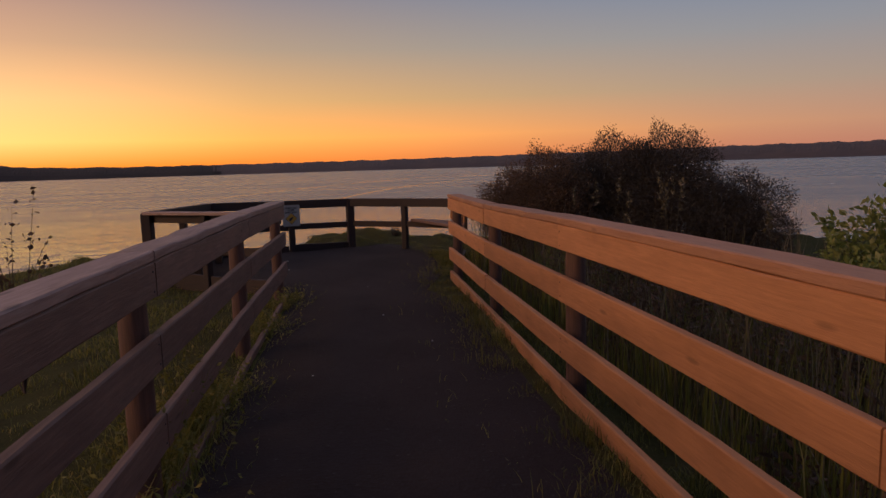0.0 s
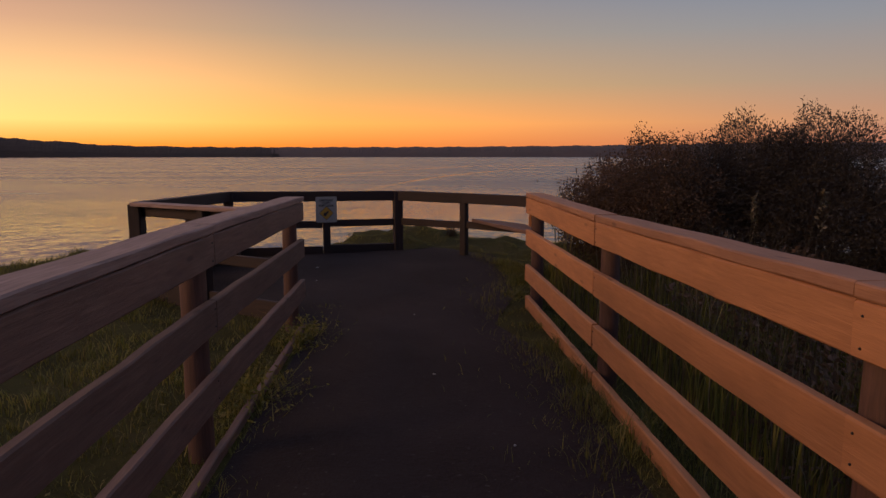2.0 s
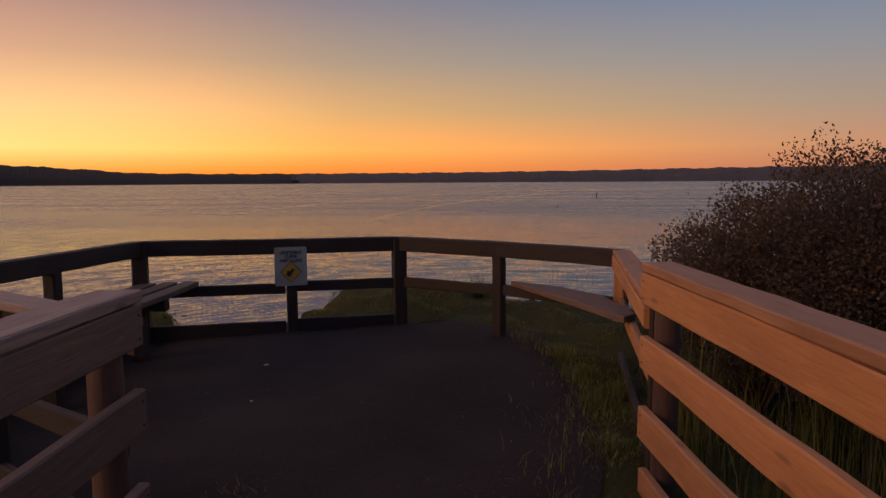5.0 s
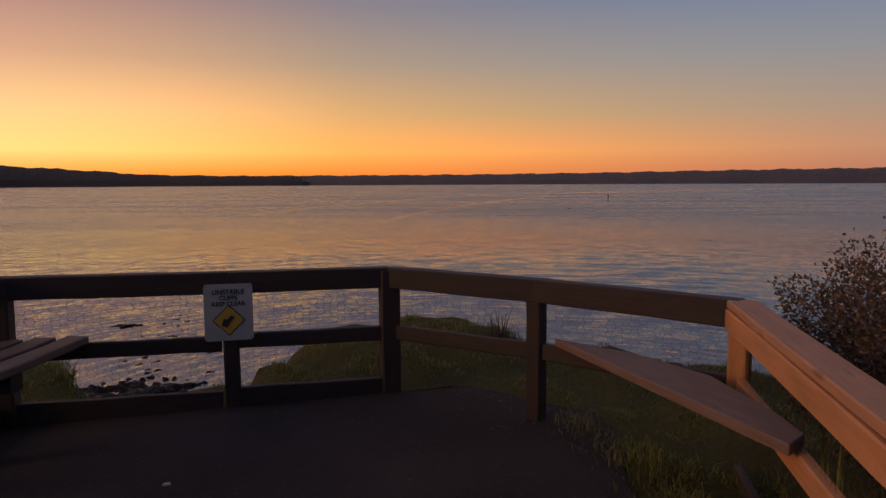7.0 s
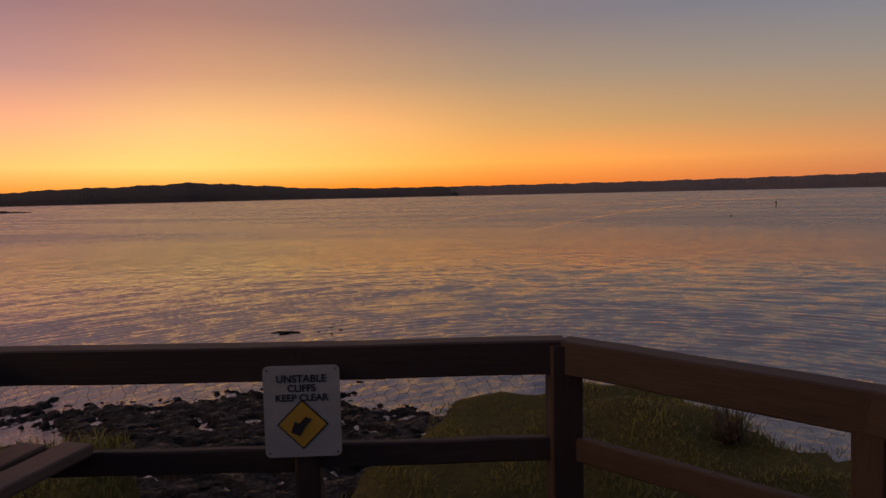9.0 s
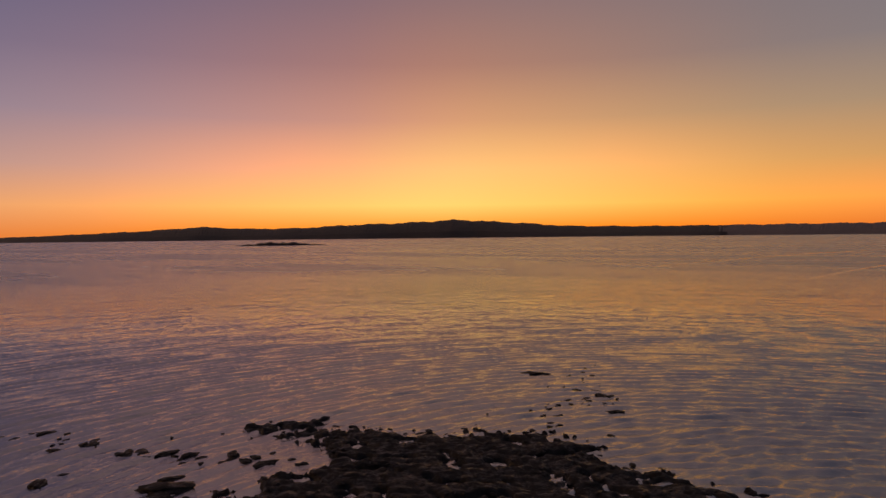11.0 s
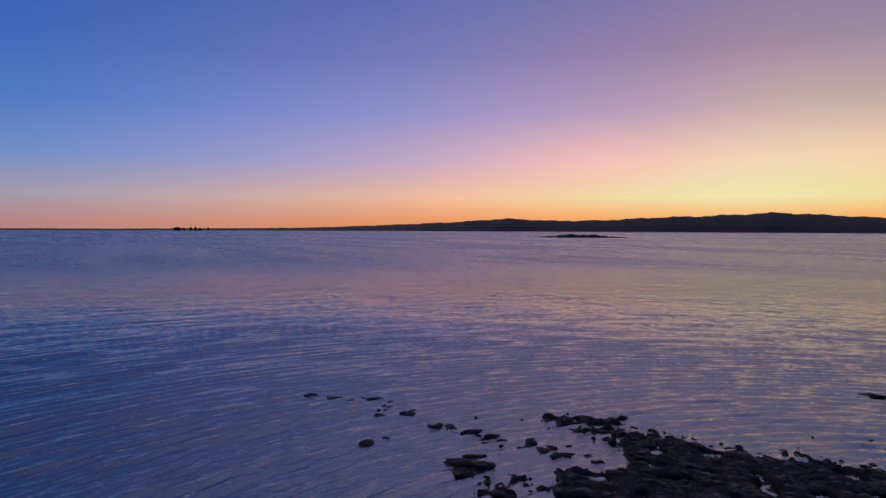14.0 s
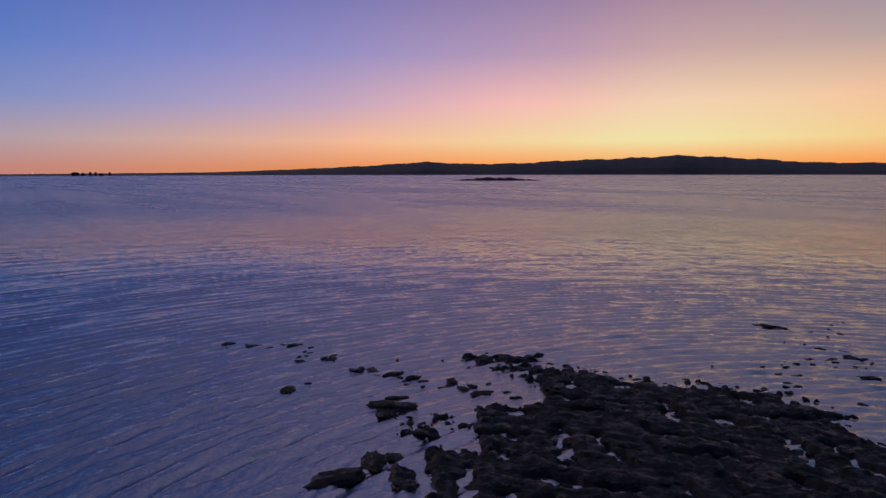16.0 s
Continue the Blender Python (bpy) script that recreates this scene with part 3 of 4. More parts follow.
# boulders off the reef, three runs of them and a few alone
for x, y, s in ((-41.8, 27.1, 0.75), (-42.2, 28.6, 0.35), (-46.6, 32.6, 0.6), (-47.5, 30.4, 0.5), (-35.2, 30.7, 1.45), (-34.3, 30.0, 0.9), (-36.3, 31.8, 0.7), (-29.3, 26.2, 1.0), (-28.6, 24.0, 1.3), (-29.1, 27.2, 0.6),
                (-21.3, 59.6, 0.7), (-33.5, 68.8, 0.9), (-32.6, 69.2, 0.7), (-24.2, 63.9, 0.8), (-23.5, 64.2, 0.5)):
    rock(x, y, s)


def run_of_rocks(a, b, n, spread, lo, hi):
    for k in range(n):
        f = k / max(1, n - 1)
        rock(a[0] + (b[0] - a[0]) * f + RNG.normal(0, spread), a[1] + (b[1] - a[1]) * f + RNG.normal(0, spread), 0.8 * RNG.uniform(lo, hi), RNG.uniform(0.14, 0.3))


run_of_rocks((-55.5, 28.0), (-52.0, 31.8), 9, 0.4, 0.3, 0.8)
run_of_rocks((-50.5, 32.2), (-46.5, 32.0), 9, 0.5, 0.2, 0.55)
run_of_rocks((-42.9, 33.0), (-37.6, 34.6), 16, 0.6, 0.3, 0.85)
run_of_rocks((-37.8, 35.6), (-33.0, 37.6), 12, 0.7, 0.3, 0.8)
# small rocks in the next two runs also stand in for wading birds
run_of_rocks((-24.6, 52.0), (-25.0, 64.0), 48, 1.8, 0.1, 0.42)
run_of_rocks((-26.0, 62.0), (-31.0, 74.0), 26, 1.8, 0.1, 0.32)
run_of_rocks((-47.0, 35.0), (-38.0, 43.0), 14, 1.6, 0.1, 0.22)
run_of_rocks((-40.0, 42.0), (-23.0, 51.4), 60, 0.7, 0.12, 0.4)
run_of_rocks((-23.0, 51.0), (-15.0, 48.0), 26, 0.8, 0.12, 0.36)


def hills():
    """The far shore: a wooded ridge round the bay, as a rounded bank of land."""
    az = [-125, -110, -96, -88, -82, -76, -72, -65, -60, -56, -52, -48, -44, -40, -35, -30, -26, -20, -10, 0, 10, 20, 30, 45, 70, 100]
    hp = [8, 8, 7, 6, 8, 10, 13, 27, 40, 55, 46, 48, 60, 66, 78, 62, 46, 41, 41, 43, 47, 53, 56, 56, 44, 32]
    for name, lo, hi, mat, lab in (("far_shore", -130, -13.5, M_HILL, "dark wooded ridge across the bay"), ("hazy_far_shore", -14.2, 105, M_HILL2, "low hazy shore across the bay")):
        cols = np.arange(lo, hi + 0.01, 0.12)
        verts, rows = [], 7
        for a in cols:
            top = float(np.interp(a, az, hp))
            top *= 1 + 0.03 * math.sin(a * 1.9) + 0.015 * math.sin(a * 5.3 + 1)
            for k in range(rows):
                f = k / (rows - 1)
                dist = 2950 + 500 * f + 25 * math.sin(a * 0.9) * (1 - f)
                z = top * math.sin(f * math.pi / 2) ** 0.7 + (RNG.uniform(-0.7, 1.3) if k >= 2 else 0) * min(1, top / 25)
                verts.append((dist * math.sin(radians(a)), dist * math.cos(radians(a)), SEA - 1 + z * dist / 3000))
        faces = []
        for i in range(len(cols) - 1):
            for k in range(rows - 1):
                j = i * rows + k
                faces.append((j, j + rows, j + rows + 1, j + 1))
        tagged(soup(name, verts, faces, mat, smooth=False), lab, "hills", kind="structure")


hills()


def islet():
    c, ax = Vector((-813, 694, SEA)), Vector((0.65, 0.76, 0))
    cr = Vector((-ax.y, ax.x, 0))
    bm = bmesh.new()
    rows = []
    n = 40
    for i in range(n + 1):
        f = i / n * 2 - 1
        prof = max(0.02, (1 - abs(f) ** 1.6)) * 6.2 * (0.75 + 0.25 * math.sin(i * 0.9) * math.cos(i * 0.37)) + RNG.uniform(-0.5, 0.6)
        wid = 18 * math.sqrt(max(0.02, 1 - f * f))
        rows.append([bm.verts.new(c + ax * (f * 68) + cr * (wid * s) + Vector((0, 0, max(-0.8, z * prof)))) for s, z in ((-1, -0.1), (-0.7, 0.7), (-0.1, 1.0), (0.6, 0.6), (1, -0.1))])
    for a, b in zip(rows, rows[1:]):
        for k in range(4):
            bm.faces.new((a[k], b[k], b[k + 1], a[k + 1]))
    tagged(part("islet", bm, M_HILL), "low dark rocky islet out in the bay", "islet", kind="structure")


islet()


def marker(x, y, height, radius, label):
    root = thing("channel_marker", (x, y, SEA), label, "channel marker", "channel markers")
    bm = bmesh.new()
    bmesh.ops.create_cone(bm, cap_ends=True, segments=10, radius1=radius, radius2=radius * 0.8, depth=height)
    part("pile", bm, M_PALE, root, place=Matrix.Translation((x, y, SEA + height / 2)))
    bm = bmesh.new()
    bmesh.ops.create_cone(bm, cap_ends=True, segments=10, radius1=radius * 1.7, radius2=radius * 1.5, depth=height * 0.22)
    part("topmark", bm, M_PALE, root, place=Matrix.Translation((x, y, SEA + height * 0.96)))


marker(91.6, 475.6, 3.4, 0.36, "tall dark channel pile standing in the bay")
marker(182, 560, 1.6, 0.3, "slim dark channel pile far out in the bay")
marker(45.4, 335, 0.7, 0.3, "small dark buoy floating in the bay")


def town():
    """Silos and sheds on the far point, with two lamps."""
    for k, (a, w, hgt) in enumerate(((-82.6, 26, 11), (-82.1, 14, 9), (-81.6, 9, 12), (-81.25, 9, 12), (-80.9, 16, 8), (-80.3, 7, 11))):
        d = 2900
        x, y = d * math.sin(radians(a)), d * math.cos(radians(a))
        root = thing("waterfront_building", (x, y, SEA), "dark distant building on the far point", "building", "buildings on the point")
        m0 = pose(x, y, SEA, 0, 0, -a)
        bm = bmesh.new()
        bmesh.ops.create_cube(bm, size=1, matrix=Matrix.Translation((0, 0, hgt / 2)) @ Matrix.Diagonal((w, w * 0.8, hgt, 1)))
        part("wall", bm, M_HILL, root, place=m0)
        bm = bmesh.new()
        bmesh.ops.create_cone(bm, cap_ends=True, segments=4, radius1=w * 0.74, radius2=w * 0.3, depth=3, matrix=Matrix.Translation((0, 0, hgt + 1.5)) @ Matrix.Rotation(radians(45), 4, "Z"))
        part("roof", bm, M_HILL, root, place=m0)
    for a in (-85.7, -85.3):
        d = 2880
        x, y = d * math.sin(radians(a)), d * math.cos(radians(a))
        root = thing("harbour_lamp", (x, y, SEA), "small lit lamp on the far shore", "lamp", "harbour lamps")
        bm = bmesh.new()
        bmesh.ops.create_cone(bm, cap_ends=True, segments=6, radius1=0.4, radius2=0.3, depth=9, matrix=Matrix.Translation((0, 0, 4.5)))
        part("mast", bm, M_PALE, root, place=Matrix.Translation((x, y, SEA)))
        bm = bmesh.new()
        bmesh.ops.create_icosphere(bm, subdivisions=1, radius=1.3, matrix=Matrix.Translation((0, 0, 10)))
        part("lantern", bm, M_LAMP, root, place=Matrix.Translation((x, y, SEA)))


town()

# ---- the path fences ----


def path_fence(name, face, out, label, boards=M_RAIL, kick=-0.965, capmat=M_WARMCAP):
    """Log posts with three boards, a fascia under a broad cap, and a kickboard. face: points along the inner face at the
    cap's top; out: +1 where the posts stand at +x of the boards, else -1."""
    gz = [float(land(x - out * 0.3, y)) for x, y, z in face]
    root = thing(name, (face[0][0], face[0][1], gz[0]), label, "fence")
    for i, ((x, y, z), g) in enumerate(zip(face, gz)):
        rad = 0.058
        h = z - 0.045 - (g - 0.4)
        cx = x + out * (0.045 + rad)
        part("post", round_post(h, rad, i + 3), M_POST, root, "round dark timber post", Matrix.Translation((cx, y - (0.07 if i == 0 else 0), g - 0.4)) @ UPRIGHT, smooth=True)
    for i in range(len(face) - 1):
        (x0, y0, z0), (x1, y1, z1) = face[i], face[i + 1]
        p, q = Vector((x0, y0, z0)), Vector((x1, y1, z1))
        d = (q - p).normalized()
        p2, q2 = p + d * 0.003, q - d * 0.003
        L = (q2 - p2).length
        flip = 1 if Vector((0, 0, 1)).cross(d).x * out > 0 else -1     # local y points outwards?
        def board(nm, wide, tall, top, mat, inset=0.0, seed=0, lab=""):
            y_lo = inset if flip > 0 else -inset - wide
            bm = timber(L, wide, tall, seed + i * 17, y_lo, top - tall)
            part(nm, bm, mat, root, lab, along(p2, q2))
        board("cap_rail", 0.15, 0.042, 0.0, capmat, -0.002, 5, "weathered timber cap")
        board("fascia_board", 0.042, 0.142, -0.045, boards, 0.0, 7)
        board("middle_rail", 0.042, 0.15, -0.338, boards, 0.0, 11)
        board("lower_rail", 0.042, 0.15, -0.668, boards, 0.0, 13)
        board("kickboard", 0.042, 0.13, kick, boards, 0.006, 19)
        for top in (-0.045, -0.338, -0.668):
            for f in (0.035,):
                for dz in (0.035, 0.115):
                    bolt(root, p2 + d * f + Vector((-out * 0.003, 0, top - dz)), (-out, 0, 0))
    return root


RIGHT = [(0.52, 8.19, 1.08), (0.66, 5.95, 1.075), (0.76, 3.55, 1.13), (0.93, 1.18, 1.145), (1.12, -1.2, 1.15), (1.3, -3.6, 1.15)]
LEFT = [(-1.362, 7.34, 1.097), (-1.25, 4.89, 1.13), (-1.13, 2.5, 1.14), (-1.02, 0.1, 1.14), (-0.92, -2.3, 1.14)]
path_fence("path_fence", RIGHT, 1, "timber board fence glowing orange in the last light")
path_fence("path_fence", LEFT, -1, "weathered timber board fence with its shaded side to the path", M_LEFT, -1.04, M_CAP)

# ---- the lookout railing ----
POSTS = {"E": (-3.3, 8.65), "K": (-3.2, 9.8), "D": (-3.1, 10.9), "S": (-1.87, 11.27), "C": (-0.9, 11.58), "P": (0.03, 11.08), "G": (0.95, 10.41), "R": (0.63, 8.25), "L": (-1.47, 7.42), "Q": (-2.42, 8.05)}
TOP = {"E": 0.96, "K": 0.95, "D": 0.94, "S": 0.925, "C": 0.915, "P": 0.91, "G": 0.905, "R": 0.9, "L": 0.98, "Q": 0.97}


def wire_panel(parent, p, q, z0, z1):
    """Hexagonal netting between two posts."""
    p, q = Vector((*p, 0)), Vector((*q, 0))
    d = (q - p).normalized()
    n = Vector((-d.y, d.x, 0))
    L = (q - p).length - 0.1
    a = 0.03
    verts, faces = [], []
    def seg(u0, w0, u1, w1):
        if max(u0, u1) > L or min(u0, u1) < 0 or max(w0, w1) > z1 or min(w0, w1) < z0:
            return
        t = Vector((u1 - u0, w1 - w0)).normalized() * 0.0006
        base = len(verts)
        for u, w in ((u0, w0), (u1, w1)):
            c = p + d * (u + 0.05) + Vector((0, 0, w))
            verts.extend([tuple(c + n * 0.0007), tuple(c + d * -t.y - n * 0.0004 + Vector((0, 0, t.x))), tuple(c + d * t.y - n * 0.0004 - Vector((0, 0, t.x)))])
        for k in range(3):
            faces.append((base + k, base + (k + 1) % 3, base + 3 + (k + 1) % 3, base + 3 + k))
    ca, sa = a * 0.5, a * 0.866
    rows = int((z1 - z0) / sa) + 2
    cols = int(L / (a * 3)) + 2
    for j in range(rows):
        for i in range(-1, cols):
            u = i * 3 * a + (1.5 * a if j % 2 else 0)
            w = z0 + j * sa
            sag = 0.006 * math.sin(u * 4 + j)
            w += sag
            seg(u, w, u + a, w)
            seg(u + a, w, u + a + ca, w + sa)
            seg(u + a, w, u + a + ca, w - sa)
    soup("wire_netting", verts, faces, M_WIRE, parent)["label"] = "galvanised hexagonal wire netting"


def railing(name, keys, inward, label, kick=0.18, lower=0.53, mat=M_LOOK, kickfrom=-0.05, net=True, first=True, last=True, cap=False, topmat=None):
    """Square posts carrying a broad top rail, a lower rail, a kickboard and netting."""
    base = POSTS[keys[0]]
    root = thing(name, (*base, float(land(*base))), label, "railing")
    inward = Vector((*inward, 0))
    for i, k in enumerate(keys):
        if (i == 0 and not first) or (i == len(keys) - 1 and not last):
            continue
        x, y = POSTS[k]
        g = float(land(x, y)) - 0.5 if k != "G" else 0.34       # the corner post stops at the seat's bearer
        wide = 0.125 if k in "CDE" else 0.095
        h = TOP[k] - 0.02 - g if not cap else TOP[k] - 0.045 - g
        d = (Vector(POSTS[keys[min(i + 1, len(keys) - 1)]]) - Vector(POSTS[keys[max(0, i - 1)]]))
        ang = math.atan2(d.y, d.x)
        bm = timber(h, wide, wide, 31 + i, -wide / 2, -wide / 2, 0.01)
        # the corner post takes the lit board copy for its glow-facing side
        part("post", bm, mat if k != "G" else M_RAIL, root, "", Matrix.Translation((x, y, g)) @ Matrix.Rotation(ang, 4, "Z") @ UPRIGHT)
    for i in range(len(keys) - 1):
        a, b = keys[i], keys[i + 1]
        p, q = Vector((*POSTS[a], TOP[a])), Vector((*POSTS[b], TOP[b]))
        d = (q - p).normalized()
        side = inward.dot(Vector((0, 0, 1)).cross(d)) > 0
        L = (q - p).length
        if cap:
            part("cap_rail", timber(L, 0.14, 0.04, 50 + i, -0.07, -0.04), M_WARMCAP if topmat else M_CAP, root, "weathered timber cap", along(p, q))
            part("top_rail", timber(L, 0.045, 0.10, 51 + i, 0.03 if side else -0.075, -0.144), topmat or mat, root, "", along(p, q))
        else:
            part("top_rail", timber(L, 0.10, 0.135, 50 + i, -0.05, -0.135), topmat or mat, root, "", along(p, q))
        part("lower_rail", timber(L - 0.1, 0.045, 0.095, 70 + i, -0.0225, lower - TOP[a] - 0.095), topmat or mat, root, "", along(p + d * 0.05, q - d * 0.05))
        if kick:
            part("kickboard", timber(L - 0.1, 0.04, kick - kickfrom, 80 + i, -0.02, kickfrom - TOP[a]), mat, root, "", along(p + d * 0.05, q - d * 0.05))
        if net:
            wire_panel(root, POSTS[a], POSTS[b], 0.12, min(TOP[a], TOP[b]) - 0.1)
    return root


railing("lookout_railing", "DSC", (0, -1), "backlit dark timber lookout railing with wire netting above the cliff")
railing("lookout_railing", "CPG", (0, -1), "backlit dark timber lookout railing over the grassy knoll", kick=0, first=False)
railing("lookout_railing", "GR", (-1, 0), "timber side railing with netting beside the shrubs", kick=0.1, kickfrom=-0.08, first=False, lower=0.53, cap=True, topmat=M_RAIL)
railing("lookout_railing", "EKD", (1, 0), "backlit dark timber lookout railing behind the bench", last=False)
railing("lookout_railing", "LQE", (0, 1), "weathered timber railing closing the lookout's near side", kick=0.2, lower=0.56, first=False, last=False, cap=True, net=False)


def bench():
    root = thing("bench", (-2.85, 10.0, 0.03), "slatted dark timber bench along the lookout railing", "bench")
    for k, x in enumerate((-2.62, -2.79, -2.96)):
        part("slat", timber(2.06 - 0.045 * k, 0.13, 0.045, 90 + k, 0.0, -0.045), M_BENCH, root, "", along((x, 8.92, 0.575), (x, 10.98 - 0.045 * k, 0.575)))
    for y in (9.2, 10.35):
        g = float(land(-2.85, y)) - 0.2
        part("bearer", timber(0.46, 0.09, 0.09, 95, -0.045, -0.09), M_LOOK, root, "", along((-3.09, y, 0.528), (-2.63, y, 0.528)))
        part("leg", timber(0.438 - g, 0.1, 0.1, 96, -0.05, -0.05), M_LOOK, root, "", Matrix.Translation((-2.86, y, g)) @ UPRIGHT)


bench()


def corner_seat():
    """A single plank cut to the corner, resting on the lower rails."""
    root = thing("corner_seat", (0.6, 10.2, 0.03), "weathered timber corner plank seat resting on the lower rails", "bench")
    bm = bmesh.new()
    outline = [(0.13, 10.98), (0.74, 9.42), (0.84, 9.52), (0.84, 9.75), (0.76, 10.25), (0.5, 10.66)]
    o = Vector((0.13, 10.98))
    ax = (Vector(outline[1]) - o).normalized()
    ay = Vector((-ax.y, ax.x))
    low, high = [], []
    for p in outline:
        w = Vector(p) - o
        low.append(bm.verts.new((w.dot(ax), w.dot(ay), -0.045)))
        high.append(bm.verts.new((w.dot(ax), w.dot(ay), 0)))
    bm.faces.new(high)
    bm.faces.new(list(reversed(low)))
    n = len(outline)
    for k in range(n):
        bm.faces.new((low[k], low[(k + 1) % n], high[(k + 1) % n], high[k]))
    bmesh.ops.recalc_face_normals(bm, faces=bm.faces)
    bmesh.ops.bevel(bm, geom=bm.edges[:], offset=0.004, segments=1, affect="EDGES")
    part("plank", bm, M_LEFT, root, "", along((0.13, 10.98, 0.576), (0.74, 9.42, 0.576)))


corner_seat()


def warning_sign():
    w, h = 0.29, 0.355
    d = (Vector(POSTS["C"]) - Vector(POSTS["D"])).normalized()
    ang = math.atan2(d.y, d.x)
    c = Vector((-1.855, 11.205, 0.5))
    m0 = Matrix.Translation(c) @ Matrix.Rotation(ang, 4, "Z")
    root = thing("warning_sign", (c.x, c.y, c.z), "white cliff warning sign with a yellow diamond on the railing", "sign")

    def plate(name, pts, y0, y1, mat, label="", bevel=0.0):
        bm = bmesh.new()
        a = [bm.verts.new((x, y0, z)) for x, z in pts]
        b = [bm.verts.new((x, y1, z)) for x, z in pts]
        bm.faces.new(a)
        bm.faces.new(list(reversed(b)))
        for k in range(len(pts)):
            bm.faces.new((a[k], b[k], b[(k + 1) % len(pts)], a[(k + 1) % len(pts)]))
        bmesh.ops.recalc_face_normals(bm, faces=bm.faces)
        return part(name, bm, mat, root, label, m0)

    def rounded(x0, x1, z0, z1, r):
        out = []
        for cx, cz, a0 in ((x1 - r, z1 - r, 0), (x0 + r, z1 - r, 90), (x0 + r, z0 + r, 180), (x1 - r, z0 + r, 270)):
            out += [(cx + r * math.cos(radians(a0 + k * 22.5)), cz + r * math.sin(radians(a0 + k * 22.5))) for k in range(5)]
        return out

    plate("panel", rounded(-w / 2, w / 2, 0, h, 0.02), 0, 0.004, M_SIGN)
    s = 0.098
    zc = 0.128
    plate("diamond_border", [(0, zc - s), (s, zc), (0, zc + s), (-s, zc)], -0.002, -0.0002, M_BLACK, "black diamond border")
    s = 0.09
    plate("diamond", [(0, zc - s), (s, zc), (0, zc + s), (-s, zc)], -0.004, -0.0022, M_YELLOW, "yellow diamond")
    # crumbling cliff mark, as a plain dark shape
    plate("cliff_mark", [(-0.045, zc - 0.03), (-0.01, zc - 0.045), (0.01, zc - 0.01), (0.035, zc + 0.02), (0.012, zc + 0.03), (-0.012, zc + 0.005), (-0.03, zc + 0.012)], -0.006, -0.0042, M_BLACK, "black cliff mark")
    for line, z, size in (("UNSTABLE", 0.292, 0.040), ("CLIFFS", 0.256, 0.038), ("KEEP CLEAR", 0.219, 0.037)):
        cu = bpy.data.curves.new("lettering", "FONT")
        cu.body, cu.size, cu.align_x, cu.extrude, cu.offset = line, size, "CENTER", 0.0006, 0.0011
        cu.materials.append(M_BLACK)
        tx = new("lettering", cu)
        tx.matrix_basis = m0 @ Matrix.Translation((0, -0.0012, z)) @ Matrix.Rotation(radians(90), 4, "X")
        hang(tx, root)
        tx["label"] = f"black lettering {line}"
    for x, z in ((-1, 0.016), (1, 0.016), (-1, h - 0.016), (1, h - 0.016)):
        bolt(root, m0 @ Vector((x * (w / 2 - 0.016), -0.002, z)), m0.to_3x3() @ Vector((0, -1, 0)))


warning_sign()

# ---- plants ----


def blades(name, xy, heights, widths, lean, mat, label, sink=0.02, curl=0.5, parent=None):
    """Grass: one bent two-piece blade for each root place."""
    n = len(xy)
    z = land(xy[:, 0], xy[:, 1]) - sink
    a = RNG.uniform(0, math.tau, n)
    w = widths
    tuft_size = np.sin(xy[:, 0] * 6.1 + 2 * np.sin(xy[:, 1] * 4.3)) * np.sin(xy[:, 1] * 5.7 + 1.8 * np.sin(xy[:, 0] * 3.9))
    heights = heights * (0.85 + 0.75 * tuft_size)      # the sward grows in tufts
    side = np.stack([np.cos(a), np.sin(a), np.zeros(n)], 1) * w[:, None] / 2
    dirn = np.stack([-np.sin(a), np.cos(a)], 1) * (lean * RNG.uniform(0.2, 1.3, n) * heights)[:, None]
    root = np.stack([xy[:, 0], xy[:, 1], z], 1)
    mid = root + np.concatenate([dirn * 0.35, heights[:, None] * 0.62], 1)
    tip = root + np.concatenate([dirn, heights[:, None] * (1 - curl * 0.25 * RNG.uniform(0, 1, n))[:, None]], 1)
    v = np.stack([root - side, root + side, mid - side * 0.7, mid + side * 0.7, tip], 1).reshape(-1, 3)
    b = np.arange(n)[:, None] * 5
    quads = (b + np.array([[0, 1, 3, 2]])).tolist()
    tris = (b + np.array([[2, 3, 4]])).tolist()
    ob = soup(name, v, quads + tris, mat)
    tagged(ob, label, "grass", kind="stuff")
    return ob


def scatter(n, x0, x1, y0, y1, keep=None):
    p = np.stack([RNG.uniform(x0, x1, n), RNG.uniform(y0, y1, n)], 1)
    if keep is not None:
        p = p[keep(p[:, 0], p[:, 1])]
    return p


def clumpy(x, y, s=1.0):
    return np.sin(x * 3.1 * s + 2 * np.sin(y * 1.9 * s)) * np.sin(y * 2.7 * s + 1.5 * np.sin(x * 2.3 * s)) + RNG.uniform(-0.7, 0.7, len(x))


def over_edge(x, y):
    return y - np.interp(x, EDGE_X, EDGE_Y)


# verge by the right fence
p = scatter(60000, -0.3, 1.3, -1.5, 10.3, lambda x, y: (x > right_face(y) - RNG.gamma(1.5, 0.11, len(x)) - 0.08) & (x < right_face(y) + 0.25) & (clumpy(x, y) > -0.75))
blades("verge_grass", p, RNG.uniform(0.03, 0.12, len(p)), RNG.uniform(0.003, 0.006, len(p)), 0.8, M_GRASS, "short green grass along the path edge")
# verge by the left fence
p = scatter(18000, -1.5, -0.7, -1.5, 8.2, lambda x, y: (x < left_face(y) + RNG.gamma(1.3, 0.07, len(x))) & (x > left_face(y) - 0.12) & (clumpy(x, y) > -0.5))
blades("verge_grass", p, RNG.uniform(0.02, 0.09, len(p)), RNG.uniform(0.003, 0.006, len(p)), 0.9, M_GRASS, "short green grass under the shaded fence")
